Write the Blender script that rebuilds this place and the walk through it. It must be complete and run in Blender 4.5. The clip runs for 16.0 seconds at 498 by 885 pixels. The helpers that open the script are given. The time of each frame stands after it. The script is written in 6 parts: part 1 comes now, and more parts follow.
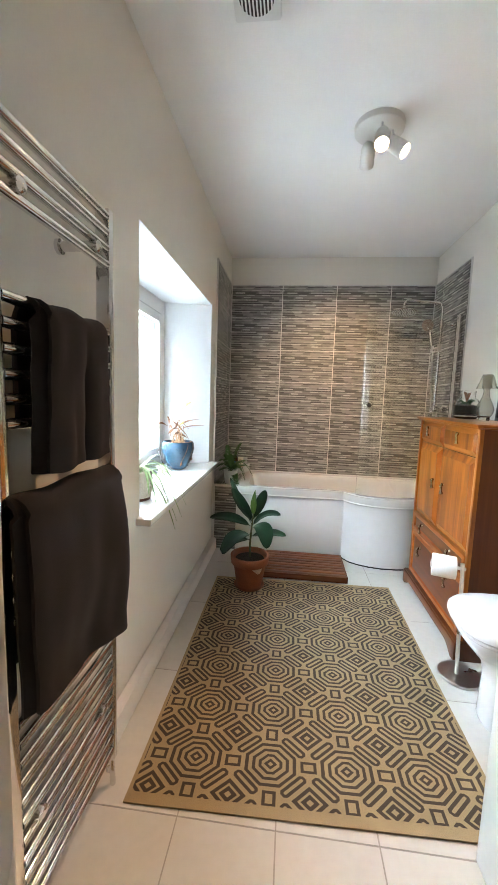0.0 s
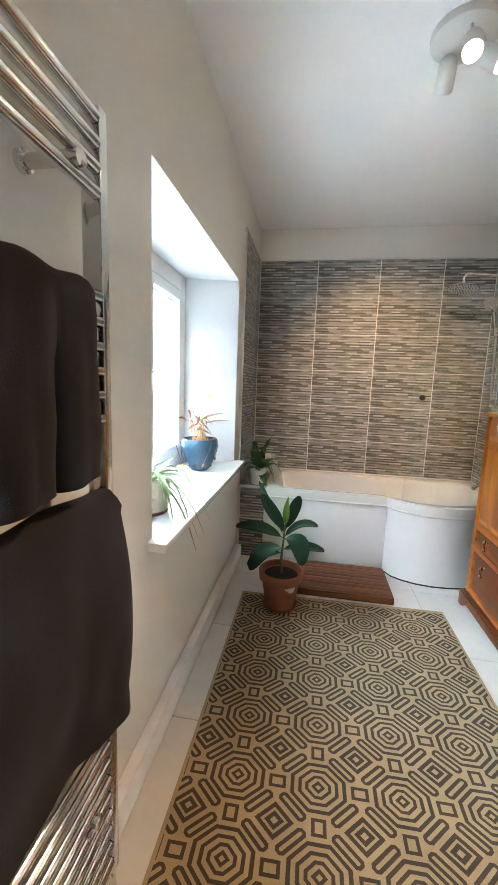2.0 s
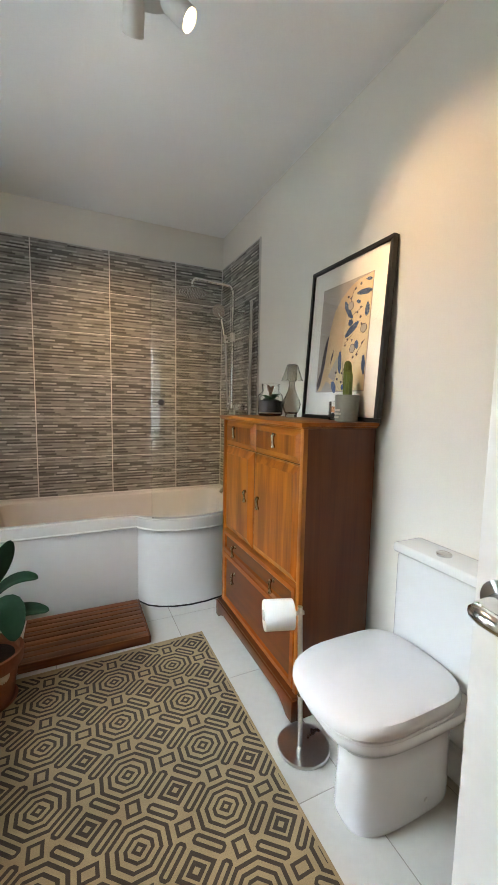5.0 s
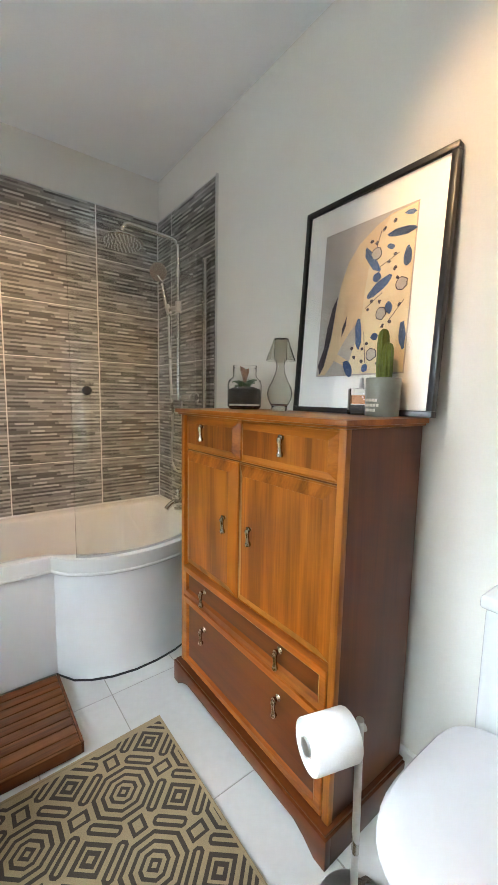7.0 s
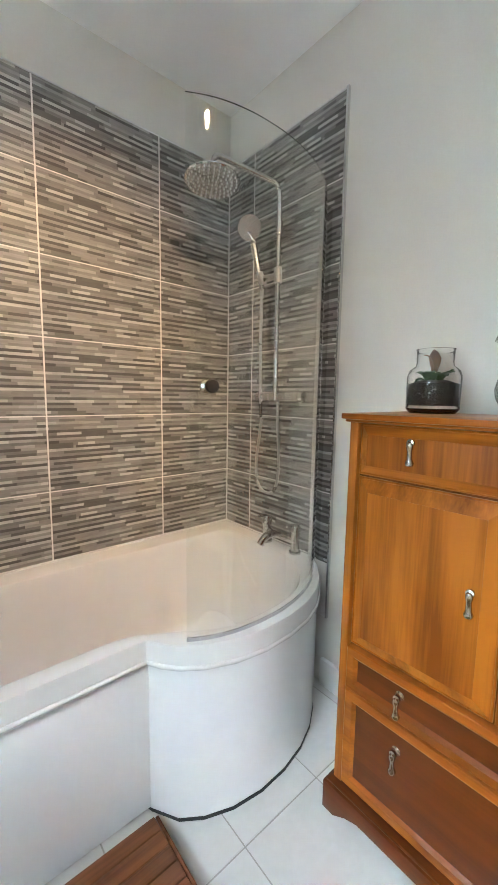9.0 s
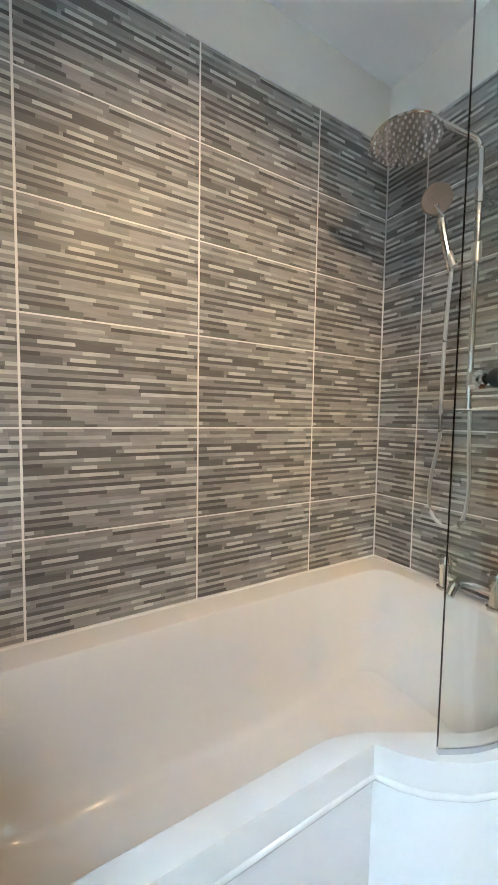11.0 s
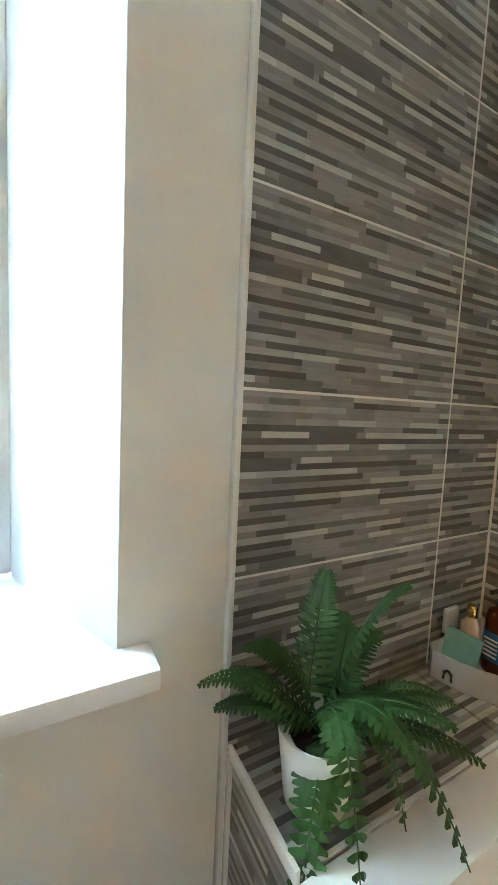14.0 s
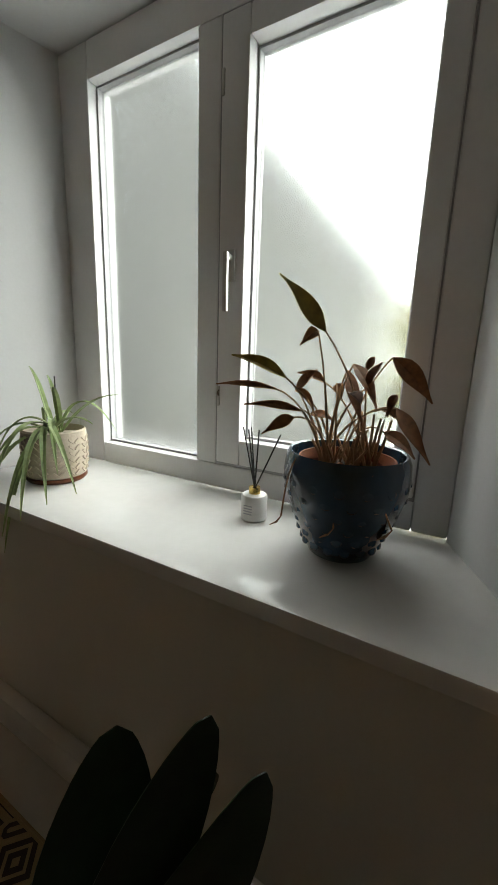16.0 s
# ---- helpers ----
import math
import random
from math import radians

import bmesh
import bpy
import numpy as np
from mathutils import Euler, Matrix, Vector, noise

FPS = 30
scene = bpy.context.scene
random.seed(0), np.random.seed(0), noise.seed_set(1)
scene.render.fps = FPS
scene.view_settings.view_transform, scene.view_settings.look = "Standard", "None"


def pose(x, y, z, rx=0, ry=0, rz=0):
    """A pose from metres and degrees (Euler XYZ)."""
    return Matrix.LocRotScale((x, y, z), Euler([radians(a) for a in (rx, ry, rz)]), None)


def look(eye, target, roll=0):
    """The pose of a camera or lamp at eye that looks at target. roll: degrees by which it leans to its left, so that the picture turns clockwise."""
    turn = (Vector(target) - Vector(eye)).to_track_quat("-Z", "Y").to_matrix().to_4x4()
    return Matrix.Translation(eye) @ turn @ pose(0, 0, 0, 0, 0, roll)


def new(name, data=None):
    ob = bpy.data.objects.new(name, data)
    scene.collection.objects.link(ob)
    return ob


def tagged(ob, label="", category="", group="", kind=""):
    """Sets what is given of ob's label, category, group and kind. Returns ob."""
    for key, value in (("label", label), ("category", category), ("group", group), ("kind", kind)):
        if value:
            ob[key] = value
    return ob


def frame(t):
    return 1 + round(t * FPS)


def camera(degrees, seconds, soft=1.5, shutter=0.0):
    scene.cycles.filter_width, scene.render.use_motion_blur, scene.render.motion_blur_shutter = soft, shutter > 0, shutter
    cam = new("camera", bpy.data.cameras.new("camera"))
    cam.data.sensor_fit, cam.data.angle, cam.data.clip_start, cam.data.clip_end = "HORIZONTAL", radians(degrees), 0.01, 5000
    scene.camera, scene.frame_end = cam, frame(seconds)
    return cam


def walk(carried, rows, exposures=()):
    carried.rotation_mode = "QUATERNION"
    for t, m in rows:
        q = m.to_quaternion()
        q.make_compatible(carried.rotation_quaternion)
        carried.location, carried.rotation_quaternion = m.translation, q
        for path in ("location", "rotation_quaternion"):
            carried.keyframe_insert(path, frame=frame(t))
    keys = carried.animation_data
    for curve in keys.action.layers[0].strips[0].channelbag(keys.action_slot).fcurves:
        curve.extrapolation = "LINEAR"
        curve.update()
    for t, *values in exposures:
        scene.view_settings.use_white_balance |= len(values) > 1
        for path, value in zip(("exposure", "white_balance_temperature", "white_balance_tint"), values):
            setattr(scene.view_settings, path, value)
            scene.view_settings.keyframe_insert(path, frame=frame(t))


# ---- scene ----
cam = camera(66.3, 16.0)
PATH = [
    (0, (0.599, 0.3, 1.262), (0.39, 2.276, 1.027), 1.9),
    (0.5, (0.557, 0.418, 1.258), (0.241, 2.376, 0.995), 1.9),
    (1, (0.516, 0.528, 1.26), (0.183, 2.478, 0.967), 2.0),
    (1.5, (0.488, 0.599, 1.273), (0.161, 2.548, 0.964), 2.1),
    (2, (0.492, 0.641, 1.274), (0.179, 2.593, 0.976), 2.1),
    (2.5, (0.497, 0.674, 1.281), (0.334, 2.647, 0.998), 2.0),
    (3, (0.502, 0.706, 1.291), (0.529, 2.69, 1.036), 2.0),
    (3.5, (0.532, 0.738, 1.279), (0.748, 2.714, 1.059), 1.8),
    (4, (0.574, 0.789, 1.264), (1.02, 2.728, 1.06), 1.6),
    (4.5, (0.631, 0.873, 1.245), (1.304, 2.746, 1.042), 1.4),
    (5, (0.709, 0.988, 1.239), (1.546, 2.793, 1.035), 1.1),
    (5.2, (0.734, 1.039, 1.235), (1.616, 2.823, 1.028), 1.0),
    (7.5, (0.76, 1.788, 1.216), (2.012, 3.328, 0.971), 1.1),
    (8, (0.723, 1.976, 1.216), (1.986, 3.504, 0.953), 1.0),
    (10.3, (0.519, 2.768, 1.186), (1.834, 4.266, 1.023), 0.7),
    (10.5, (0.508, 2.785, 1.181), (1.773, 4.326, 1.029), 0.6),
    (11, (0.473, 2.852, 1.161), (1.509, 4.557, 1.029), 0.9),
    (11.5, (0.495, 2.904, 1.131), (1.161, 4.786, 1.013), 1.4),
    (12, (0.524, 2.972, 1.101), (0.682, 4.963, 0.986), 1.7),
    (12.5, (0.531, 3.08, 1.105), (0.122, 5.033, 0.975), 2.1),
    (13, (0.528, 3.086, 1.084), (-0.46, 4.818, 0.931), 2.4),
    (13.5, (0.534, 3.065, 1.085), (-0.901, 4.448, 0.915), 2.4),
    (14, (0.509, 3.059, 1.095), (-1.243, 4.006, 0.915), 2.7),
    (14.5, (0.51, 3.092, 1.097), (-1.452, 3.401, 0.862), 2.6),
    (15, (0.493, 3.069, 1.098), (-1.478, 2.934, 0.791), 2.5),
    (15.5, (0.499, 3.028, 1.106), (-1.386, 2.488, 0.714), 2.6),
    (16, (0.496, 3.003, 1.097), (-1.205, 2.039, 0.674), 2.0),
]
EXPOSURES = [(0, 2.98, 6180, 8), (1.5, 3.08, 6120, 8), (2.5, 2.90, 6100, 8), (3.5, 2.9, 6230, 8), (4.0, 2.85, 6300, 8), (5, 2.42, 6530, 8), (7.5, 2.80, 6200, 8), (8, 2.90, 6120, 8), (10.5, 3.08, 5850, 4), (11.0, 3.1, 5570, 2), (11.5, 3.2, 5500, 0),
             (12.5, 3.85, 5320, -4), (13.5, 4.55, 5250, -2), (14.0, 3.68, 5750, -4), (14.5, 2.87, 7400, 8), (15.0, 1.95, 7600, 10), (15.5, 0.98, 7700, 10), (16, 0.08, 7750, 10)]
walk(cam, [(t, look(eye, target, roll)) for t, eye, target, roll in PATH], EXPOSURES)

# ---- world and light ----
LEFT, RIGHT, BACK, FRONT, TOP = -0.01, 1.85, 4.01, 0.5, 2.556
world = bpy.data.worlds.new("world")
scene.world = world
world.use_nodes = True
wn = world.node_tree.nodes
sky = wn.new("ShaderNodeTexSky")
sky.sky_type, sky.sun_disc = "NISHITA", False
sky.sun_elevation, sky.sun_rotation = radians(42), radians(200)
wn["Background"].inputs["Strength"].default_value = 0.12
world.node_tree.links.new(sky.outputs["Color"], wn["Background"].inputs["Color"])
sun = new("sun", bpy.data.lights.new("sun", "SUN"))
sun.data.energy, sun.data.angle, sun.data.color = 0.7, radians(12), (1.0, 0.96, 0.9)
sun.matrix_world = look((6, 8, 9), (0, 0, 0))
SKY_GLOW = 15.0
SPOT_WATTS = (17.0, 19.0, 6.8)
SPOT_COLOR = (1.0, 0.61, 0.30)


# ---- materials ----
def node(nt, kind, **sets):
    n = nt.nodes.new(kind)
    for k, v in sets.items():
        n.inputs[k].default_value = v
    return n


def surface(name, colour, rough=0.5, metal=0.0, vary=0.08, scale=8.0, fine=90.0, bump=0.15, depth=0.002, stretch=(1, 1, 1), transmission=0.0, ior=1.45, coat=0.0, sheen=0.0, per_object=0.0):
    """A Principled material with variation at two scales and fine relief."""
    m = bpy.data.materials.new(name)
    m.use_nodes = True
    nt = m.node_tree
    b = nt.nodes["Principled BSDF"]
    b.inputs["Roughness"].default_value = rough
    b.inputs["Metallic"].default_value = metal
    b.inputs["Transmission Weight"].default_value = transmission
    b.inputs["IOR"].default_value = ior
    b.inputs["Coat Weight"].default_value = coat
    b.inputs["Sheen Weight"].default_value = sheen
    co = nt.nodes.new("ShaderNodeTexCoord")
    mp = nt.nodes.new("ShaderNodeMapping")
    mp.inputs["Scale"].default_value = stretch
    nt.links.new(co.outputs["Object"], mp.inputs["Vector"])
    big = node(nt, "ShaderNodeTexNoise", Scale=scale, Detail=4.0)
    small = node(nt, "ShaderNodeTexNoise", Scale=fine, Detail=3.0)
    for n in (big, small):
        nt.links.new(mp.outputs["Vector"], n.inputs["Vector"])
    add = nt.nodes.new("ShaderNodeMath")
    add.operation = "ADD"
    nt.links.new(big.outputs["Fac"], add.inputs[0])
    nt.links.new(small.outputs["Fac"], add.inputs[1])
    rng = node(nt, "ShaderNodeMapRange")
    rng.inputs["From Min"].default_value, rng.inputs["From Max"].default_value = 0.6, 1.4
    rng.inputs["To Min"].default_value, rng.inputs["To Max"].default_value = 1 - vary, 1 + vary
    nt.links.new(add.outputs[0], rng.inputs["Value"])
    hsv = node(nt, "ShaderNodeHueSaturation", Color=(*colour, 1))
    if per_object:
        info = nt.nodes.new("ShaderNodeObjectInfo")
        r2 = node(nt, "ShaderNodeMapRange")
        r2.inputs["To Min"].default_value, r2.inputs["To Max"].default_value = 1 - per_object, 1 + per_object
        mul = nt.nodes.new("ShaderNodeMath")
        mul.operation = "MULTIPLY"
        nt.links.new(info.outputs["Random"], r2.inputs["Value"])
        nt.links.new(r2.outputs[0], mul.inputs[0])
        nt.links.new(rng.outputs[0], mul.inputs[1])
        nt.links.new(mul.outputs[0], hsv.inputs["Value"])
    else:
        nt.links.new(rng.outputs[0], hsv.inputs["Value"])
    nt.links.new(hsv.outputs["Color"], b.inputs["Base Color"])
    if bump:
        bp = node(nt, "ShaderNodeBump", Strength=bump, Distance=depth)
        nt.links.new(small.outputs["Fac"], bp.inputs["Height"])
        nt.links.new(bp.outputs["Normal"], b.inputs["Normal"])
    if not transmission:
        rr = node(nt, "ShaderNodeMapRange")
        rr.inputs["To Min"].default_value, rr.inputs["To Max"].default_value = max(0.02, rough - 0.06), min(1, rough + 0.08)
        nt.links.new(big.outputs["Fac"], rr.inputs["Value"])
        nt.links.new(rr.outputs[0], b.inputs["Roughness"])
    return m


def wood(name, dark, light, along="z", rough=0.36, scale=1.0, coat=0.10, stripes=15.0, figure=0.55):
    """Varnished wood: broad figure, soft ribbons and fine pores drawn out along one axis."""
    m = bpy.data.materials.new(name)
    m.use_nodes = True
    nt = m.node_tree
    b = nt.nodes["Principled BSDF"]
    co = nt.nodes.new("ShaderNodeTexCoord")
    info = nt.nodes.new("ShaderNodeObjectInfo")
    sc = nt.nodes.new("ShaderNodeVectorMath")
    sc.operation = "SCALE"
    sc.inputs[0].default_value = (3.1, 5.7, 2.3)
    nt.links.new(info.outputs["Random"], sc.inputs["Scale"])
    off = nt.nodes.new("ShaderNodeVectorMath")
    off.operation = "ADD"
    nt.links.new(co.outputs["Object"], off.inputs[0])
    nt.links.new(sc.outputs[0], off.inputs[1])

    def drawn(amount):
        mp = nt.nodes.new("ShaderNodeMapping")
        mp.inputs["Scale"].default_value = tuple(amount if ax == along else 1.0 for ax in "xyz")
        nt.links.new(off.outputs[0], mp.inputs["Vector"])
        return mp.outputs["Vector"]

    ribbon = node(nt, "ShaderNodeTexNoise", Scale=stripes * scale, Detail=3.0, Roughness=0.5, Distortion=0.7)
    nt.links.new(drawn(0.05), ribbon.inputs["Vector"])
    pores = node(nt, "ShaderNodeTexNoise", Scale=190.0 * scale, Detail=2.0)
    nt.links.new(drawn(0.035), pores.inputs["Vector"])
    broad = node(nt, "ShaderNodeTexNoise", Scale=4.2 * scale, Detail=2.0, Distortion=1.4)
    nt.links.new(drawn(0.30), broad.inputs["Vector"])

    def mix(x, k, y):
        n = nt.nodes.new("ShaderNodeMath")
        n.operation = "MULTIPLY_ADD"
        nt.links.new(x, n.inputs[0])
        n.inputs[1].default_value = k
        if isinstance(y, float):
            n.inputs[2].default_value = y
        else:
            nt.links.new(y, n.inputs[2])
        return n.outputs[0]

    fine = mix(pores.outputs["Fac"], 0.22, -0.11)
    tone = mix(ribbon.outputs["Fac"], 0.75, mix(broad.outputs["Fac"], figure, fine))
    ramp = nt.nodes.new("ShaderNodeValToRGB")
    e = ramp.color_ramp.elements
    e[0].position, e[0].color = 0.50, (*dark, 1)
    e[1].position, e[1].color = 0.80, (*light, 1)
    nt.links.new(tone, ramp.inputs["Fac"])
    nt.links.new(ramp.outputs["Color"], b.inputs["Base Color"])
    rr = node(nt, "ShaderNodeMapRange")
    rr.inputs["To Min"].default_value, rr.inputs["To Max"].default_value = rough - 0.06, rough + 0.08
    nt.links.new(broad.outputs["Fac"], rr.inputs["Value"])
    nt.links.new(rr.outputs[0], b.inputs["Roughness"])
    b.inputs["Specular IOR Level"].default_value = 0.26
    b.inputs["Coat Weight"].default_value = coat
    b.inputs["Coat Roughness"].default_value = 0.16
    bp = node(nt, "ShaderNodeBump", Strength=0.05, Distance=0.0008)
    nt.links.new(fine, bp.inputs["Height"])
    nt.links.new(bp.outputs["Normal"], b.inputs["Normal"])
    return m


def strip_tile(name, along, rows, u0, width, v0=0.238, pitch=0.0105446):
    """Ceramic tile printed with thin strips of stone in greys and browns: strips run along one axis, rows step across it."""
    m = bpy.data.materials.new(name)
    m.use_nodes = True
    nt = m.node_tree
    b = nt.nodes["Principled BSDF"]
    geo = nt.nodes.new("ShaderNodeNewGeometry")
    sep = nt.nodes.new("ShaderNodeSeparateXYZ")
    nt.links.new(geo.outputs["Position"], sep.inputs[0])

    def calc(op, a, c=None, d=None):
        n = nt.nodes.new("ShaderNodeMath")
        n.operation = op
        for i, v in enumerate((a, c, d)):
            if v is None:
                continue
            if isinstance(v, (int, float)):
                n.inputs[i].default_value = v
            else:
                nt.links.new(v, n.inputs[i])
        return n.outputs[0]

    def rand(w, seed):
        n = nt.nodes.new("ShaderNodeTexWhiteNoise")
        n.noise_dimensions = "2D"
        cb = nt.nodes.new("ShaderNodeCombineXYZ")
        nt.links.new(w, cb.inputs[0])
        if isinstance(seed, (int, float)):
            cb.inputs[1].default_value = seed
        else:
            nt.links.new(seed, cb.inputs[1])
        nt.links.new(cb.outputs[0], n.inputs["Vector"])
        return n.outputs["Value"]

    u = calc("MULTIPLY", calc("FRACT", calc("DIVIDE", calc("SUBTRACT", sep.outputs["XYZ".index(along)], u0), width)), width)
    v = calc("MULTIPLY", calc("FRACT", calc("DIVIDE", calc("SUBTRACT", sep.outputs["XYZ".index(rows)], v0), 0.29525)), 0.29525)
    wob = node(nt, "ShaderNodeTexNoise", Scale=14.0, Detail=2.0)
    v = calc("MULTIPLY_ADD", wob.outputs["Fac"], 0.0008, v)
    rowf = calc("DIVIDE", v, pitch)
    row = calc("FLOOR", rowf)
    length = calc("MULTIPLY_ADD", rand(row, 4.9), 0.066, 0.058)
    cellf = calc("DIVIDE", calc("MULTIPLY_ADD", rand(row, 2.3), 0.5, u), length)
    cell = calc("FLOOR", cellf)
    tone = rand(row, calc("ADD", cell, 0.37))
    odd = calc("MULTIPLY", calc("FRACT", calc("MULTIPLY", row, 0.5)), 2.0)
    tone = calc("MULTIPLY_ADD", odd, 0.36, calc("MULTIPLY", tone, 0.64))
    # pairs of rows now and then share a strip
    half = calc("FLOOR", calc("MULTIPLY", rowf, 0.5))
    blk = calc("FLOOR", calc("DIVIDE", calc("MULTIPLY_ADD", rand(half, 7.7), 0.5, u), 0.105))
    pair = rand(half, calc("ADD", blk, 0.61))
    use = calc("GREATER_THAN", rand(half, calc("ADD", blk, 0.23)), 0.92)
    tone = calc("ADD", calc("MULTIPLY", tone, calc("SUBTRACT", 1.0, use)), calc("MULTIPLY", calc("MULTIPLY_ADD", pair, 0.45, 0.2), use))
    ramp = nt.nodes.new("ShaderNodeValToRGB")
    e = ramp.color_ramp.elements
    e[0].position, e[0].color = 0.0, (0.066, 0.064, 0.060, 1)
    e[1].position, e[1].color = 1.0, (0.46, 0.451, 0.422, 1)
    for p, c in ((0.28, (0.098, 0.096, 0.090, 1)), (0.42, (0.185, 0.181, 0.170, 1)), (0.62, (0.245, 0.240, 0.226, 1)), (0.76, (0.335, 0.328, 0.306, 1))):
        x = e.new(p)
        x.color = c
    nt.links.new(tone, ramp.inputs["Fac"])
    streak = nt.nodes.new("ShaderNodeMapping")
    streak.inputs["Scale"].default_value = tuple(0.15 if ax in along else 1.0 for ax in "XYZ")
    nt.links.new(geo.outputs["Position"], streak.inputs["Vector"])
    grain = node(nt, "ShaderNodeTexNoise", Scale=170.0, Detail=4.0)
    nt.links.new(streak.outputs[0], grain.inputs["Vector"])
    cloud = node(nt, "ShaderNodeTexNoise", Scale=9.0, Detail=3.0)
    nt.links.new(geo.outputs["Position"], cloud.inputs["Vector"])
    val = calc("MULTIPLY_ADD", grain.outputs["Fac"], 0.55, calc("MULTIPLY_ADD", cloud.outputs["Fac"], 0.5, 0.50))
    hsv = nt.nodes.new("ShaderNodeHueSaturation")
    nt.links.new(ramp.outputs["Color"], hsv.inputs["Color"])
    nt.links.new(val, hsv.inputs["Value"])
    nt.links.new(hsv.outputs["Color"], b.inputs["Base Color"])
    b.inputs["Roughness"].default_value = 0.5
    bp = node(nt, "ShaderNodeBump", Strength=0.35, Distance=0.0025)
    nt.links.new(calc("MULTIPLY_ADD", grain.outputs["Fac"], 0.25, tone), bp.inputs["Height"])
    nt.links.new(bp.outputs["Normal"], b.inputs["Normal"])
    return m


def glow(name, colour, strength):
    m = bpy.data.materials.new(name)
    m.use_nodes = True
    b = m.node_tree.nodes["Principled BSDF"]
    b.inputs["Base Color"].default_value = (*colour, 1)
    b.inputs["Emission Color"].default_value = (*colour, 1)
    b.inputs["Emission Strength"].default_value = strength
    return m


# the white paint again, darkened to hold back the daylight on the reveals
REVEAL = surface("dimmed_white_paint", (0.60, 0.605, 0.605), 0.6, vary=0.03, scale=3, fine=140, bump=0.1, depth=0.0008)
PAINT = surface("greige_wall_paint", (0.67, 0.645, 0.585), 0.75, vary=0.03, scale=2.5, fine=160, bump=0.12, depth=0.0008)
WHITE = surface("white_matt_paint", (0.80, 0.80, 0.79), 0.7, vary=0.025, scale=2.0, fine=140, bump=0.1, depth=0.0008)
GLOSS = surface("white_gloss_paint", (0.68, 0.67, 0.65), 0.3, vary=0.03, scale=4, fine=60, bump=0.05)
UPVC = surface("white_upvc", (0.72, 0.72, 0.72), 0.3, vary=0.03, scale=6, fine=90, bump=0.03)
SILL = surface("white_sill_paint", (0.68, 0.67, 0.65), 0.09, vary=0.03, scale=5, fine=40, bump=0.05)
TILE_WALL = strip_tile("strip_stone_tile", "X", "Z", -0.004, 0.4873)
TILE_SIDE = strip_tile("strip_stone_tile_side", "Y", "Z", 3.318, 0.493)
TILE_SHELF = strip_tile("strip_stone_tile_shelf", "Y", "X", 3.329, 0.493, 0.001)
GROUT = surface("pale_grout", (0.74, 0.72, 0.68), 0.85, vary=0.1, scale=12, fine=200)
FLOOR_TILE = surface("white_floor_tile", (0.57, 0.55, 0.515), 0.32, vary=0.05, scale=3, fine=35, bump=0.05, per_object=0.03)
FLOOR_GROUT = surface("grey_floor_grout", (0.36, 0.34, 0.31), 0.9, vary=0.15, scale=10, fine=150)
CHROME = surface("chrome", (0.72, 0.72, 0.72), 0.09, 1.0, vary=0.05, scale=5, fine=60, bump=0.0)
# chrome of the cabinet handles, coloured darker to dim the window's reflection
DARK_CHROME = surface("darkened_chrome", (0.42, 0.40, 0.37), 0.16, 1.0, vary=0.12, scale=30, fine=120, bump=0.04)
STEEL = surface("brushed_steel", (0.55, 0.54, 0.52), 0.28, 1.0, vary=0.08, scale=6, fine=120, bump=0.05)
ACRYLIC = surface("white_acrylic", (0.68, 0.668, 0.645), 0.07, vary=0.015, scale=2, fine=20, bump=0.0)
BATH_PANEL = surface("white_panel_acrylic", (0.76, 0.755, 0.745), 0.16, vary=0.02, scale=2, fine=20, bump=0.0)
CERAMIC = surface("white_ceramic", (0.68, 0.675, 0.67), 0.1, vary=0.015, scale=2, fine=20, bump=0.0, coat=0.4)
SEAT = surface("white_seat_plastic", (0.63, 0.615, 0.615), 0.25, vary=0.015, scale=2, fine=20, bump=0.0)
TOWEL = surface("charcoal_terry", (0.0185, 0.016, 0.018), 0.97, vary=0.25, scale=11, fine=420, bump=0.35, depth=0.002)
TOWEL.node_tree.nodes["Principled BSDF"].inputs["Sheen Weight"].default_value = 0.05
TOWEL.node_tree.nodes["Principled BSDF"].inputs["Specular IOR Level"].default_value = 0.1
PANEL_WOOD = wood("honey_mahogany_panel", (0.150, 0.036, 0.003), (0.37, 0.112, 0.0095))
RAIL_WOOD = wood("honey_mahogany_rail", (0.165, 0.041, 0.0035), (0.36, 0.108, 0.0095), "y")
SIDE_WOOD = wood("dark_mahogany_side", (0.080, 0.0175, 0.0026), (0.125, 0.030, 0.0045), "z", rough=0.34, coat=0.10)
# red mahogany with the shadow low on the cabinet put into its colour
LOW_WOOD = wood("shaded_red_mahogany", (0.058, 0.0125, 0.0018), (0.095, 0.0225, 0.0033), "y", rough=0.36, coat=0.10)
TEAK = wood("oiled_teak", (0.085, 0.026, 0.008), (0.20, 0.068, 0.022), "x", rough=0.48, coat=0.06, stripes=30)
BLACK_FRAME = surface("black_frame_paint", (0.012, 0.011, 0.011), 0.3, vary=0.15, scale=9)
MOUNT = surface("white_card_mount", (0.80, 0.78, 0.74), 0.8, vary=0.02, scale=5, fine=250)
INK_TAN = surface("tan_print_ink", (0.60, 0.44, 0.26), 0.75, vary=0.06, scale=14, fine=160)
INK_GREY = surface("taupe_print_ground", (0.42, 0.37, 0.33), 0.75, vary=0.12, scale=10, fine=120)
INK_BLUE = surface("blue_print_ink", (0.055, 0.10, 0.22), 0.75, vary=0.25, scale=30, fine=160)
SHOWER_FACE = surface("warm_grey_plastic", (0.20, 0.17, 0.14), 0.45, vary=0.08, scale=12)
INK_DARK = surface("dark_print_ink", (0.065, 0.05, 0.06), 0.75, vary=0.2, scale=20)
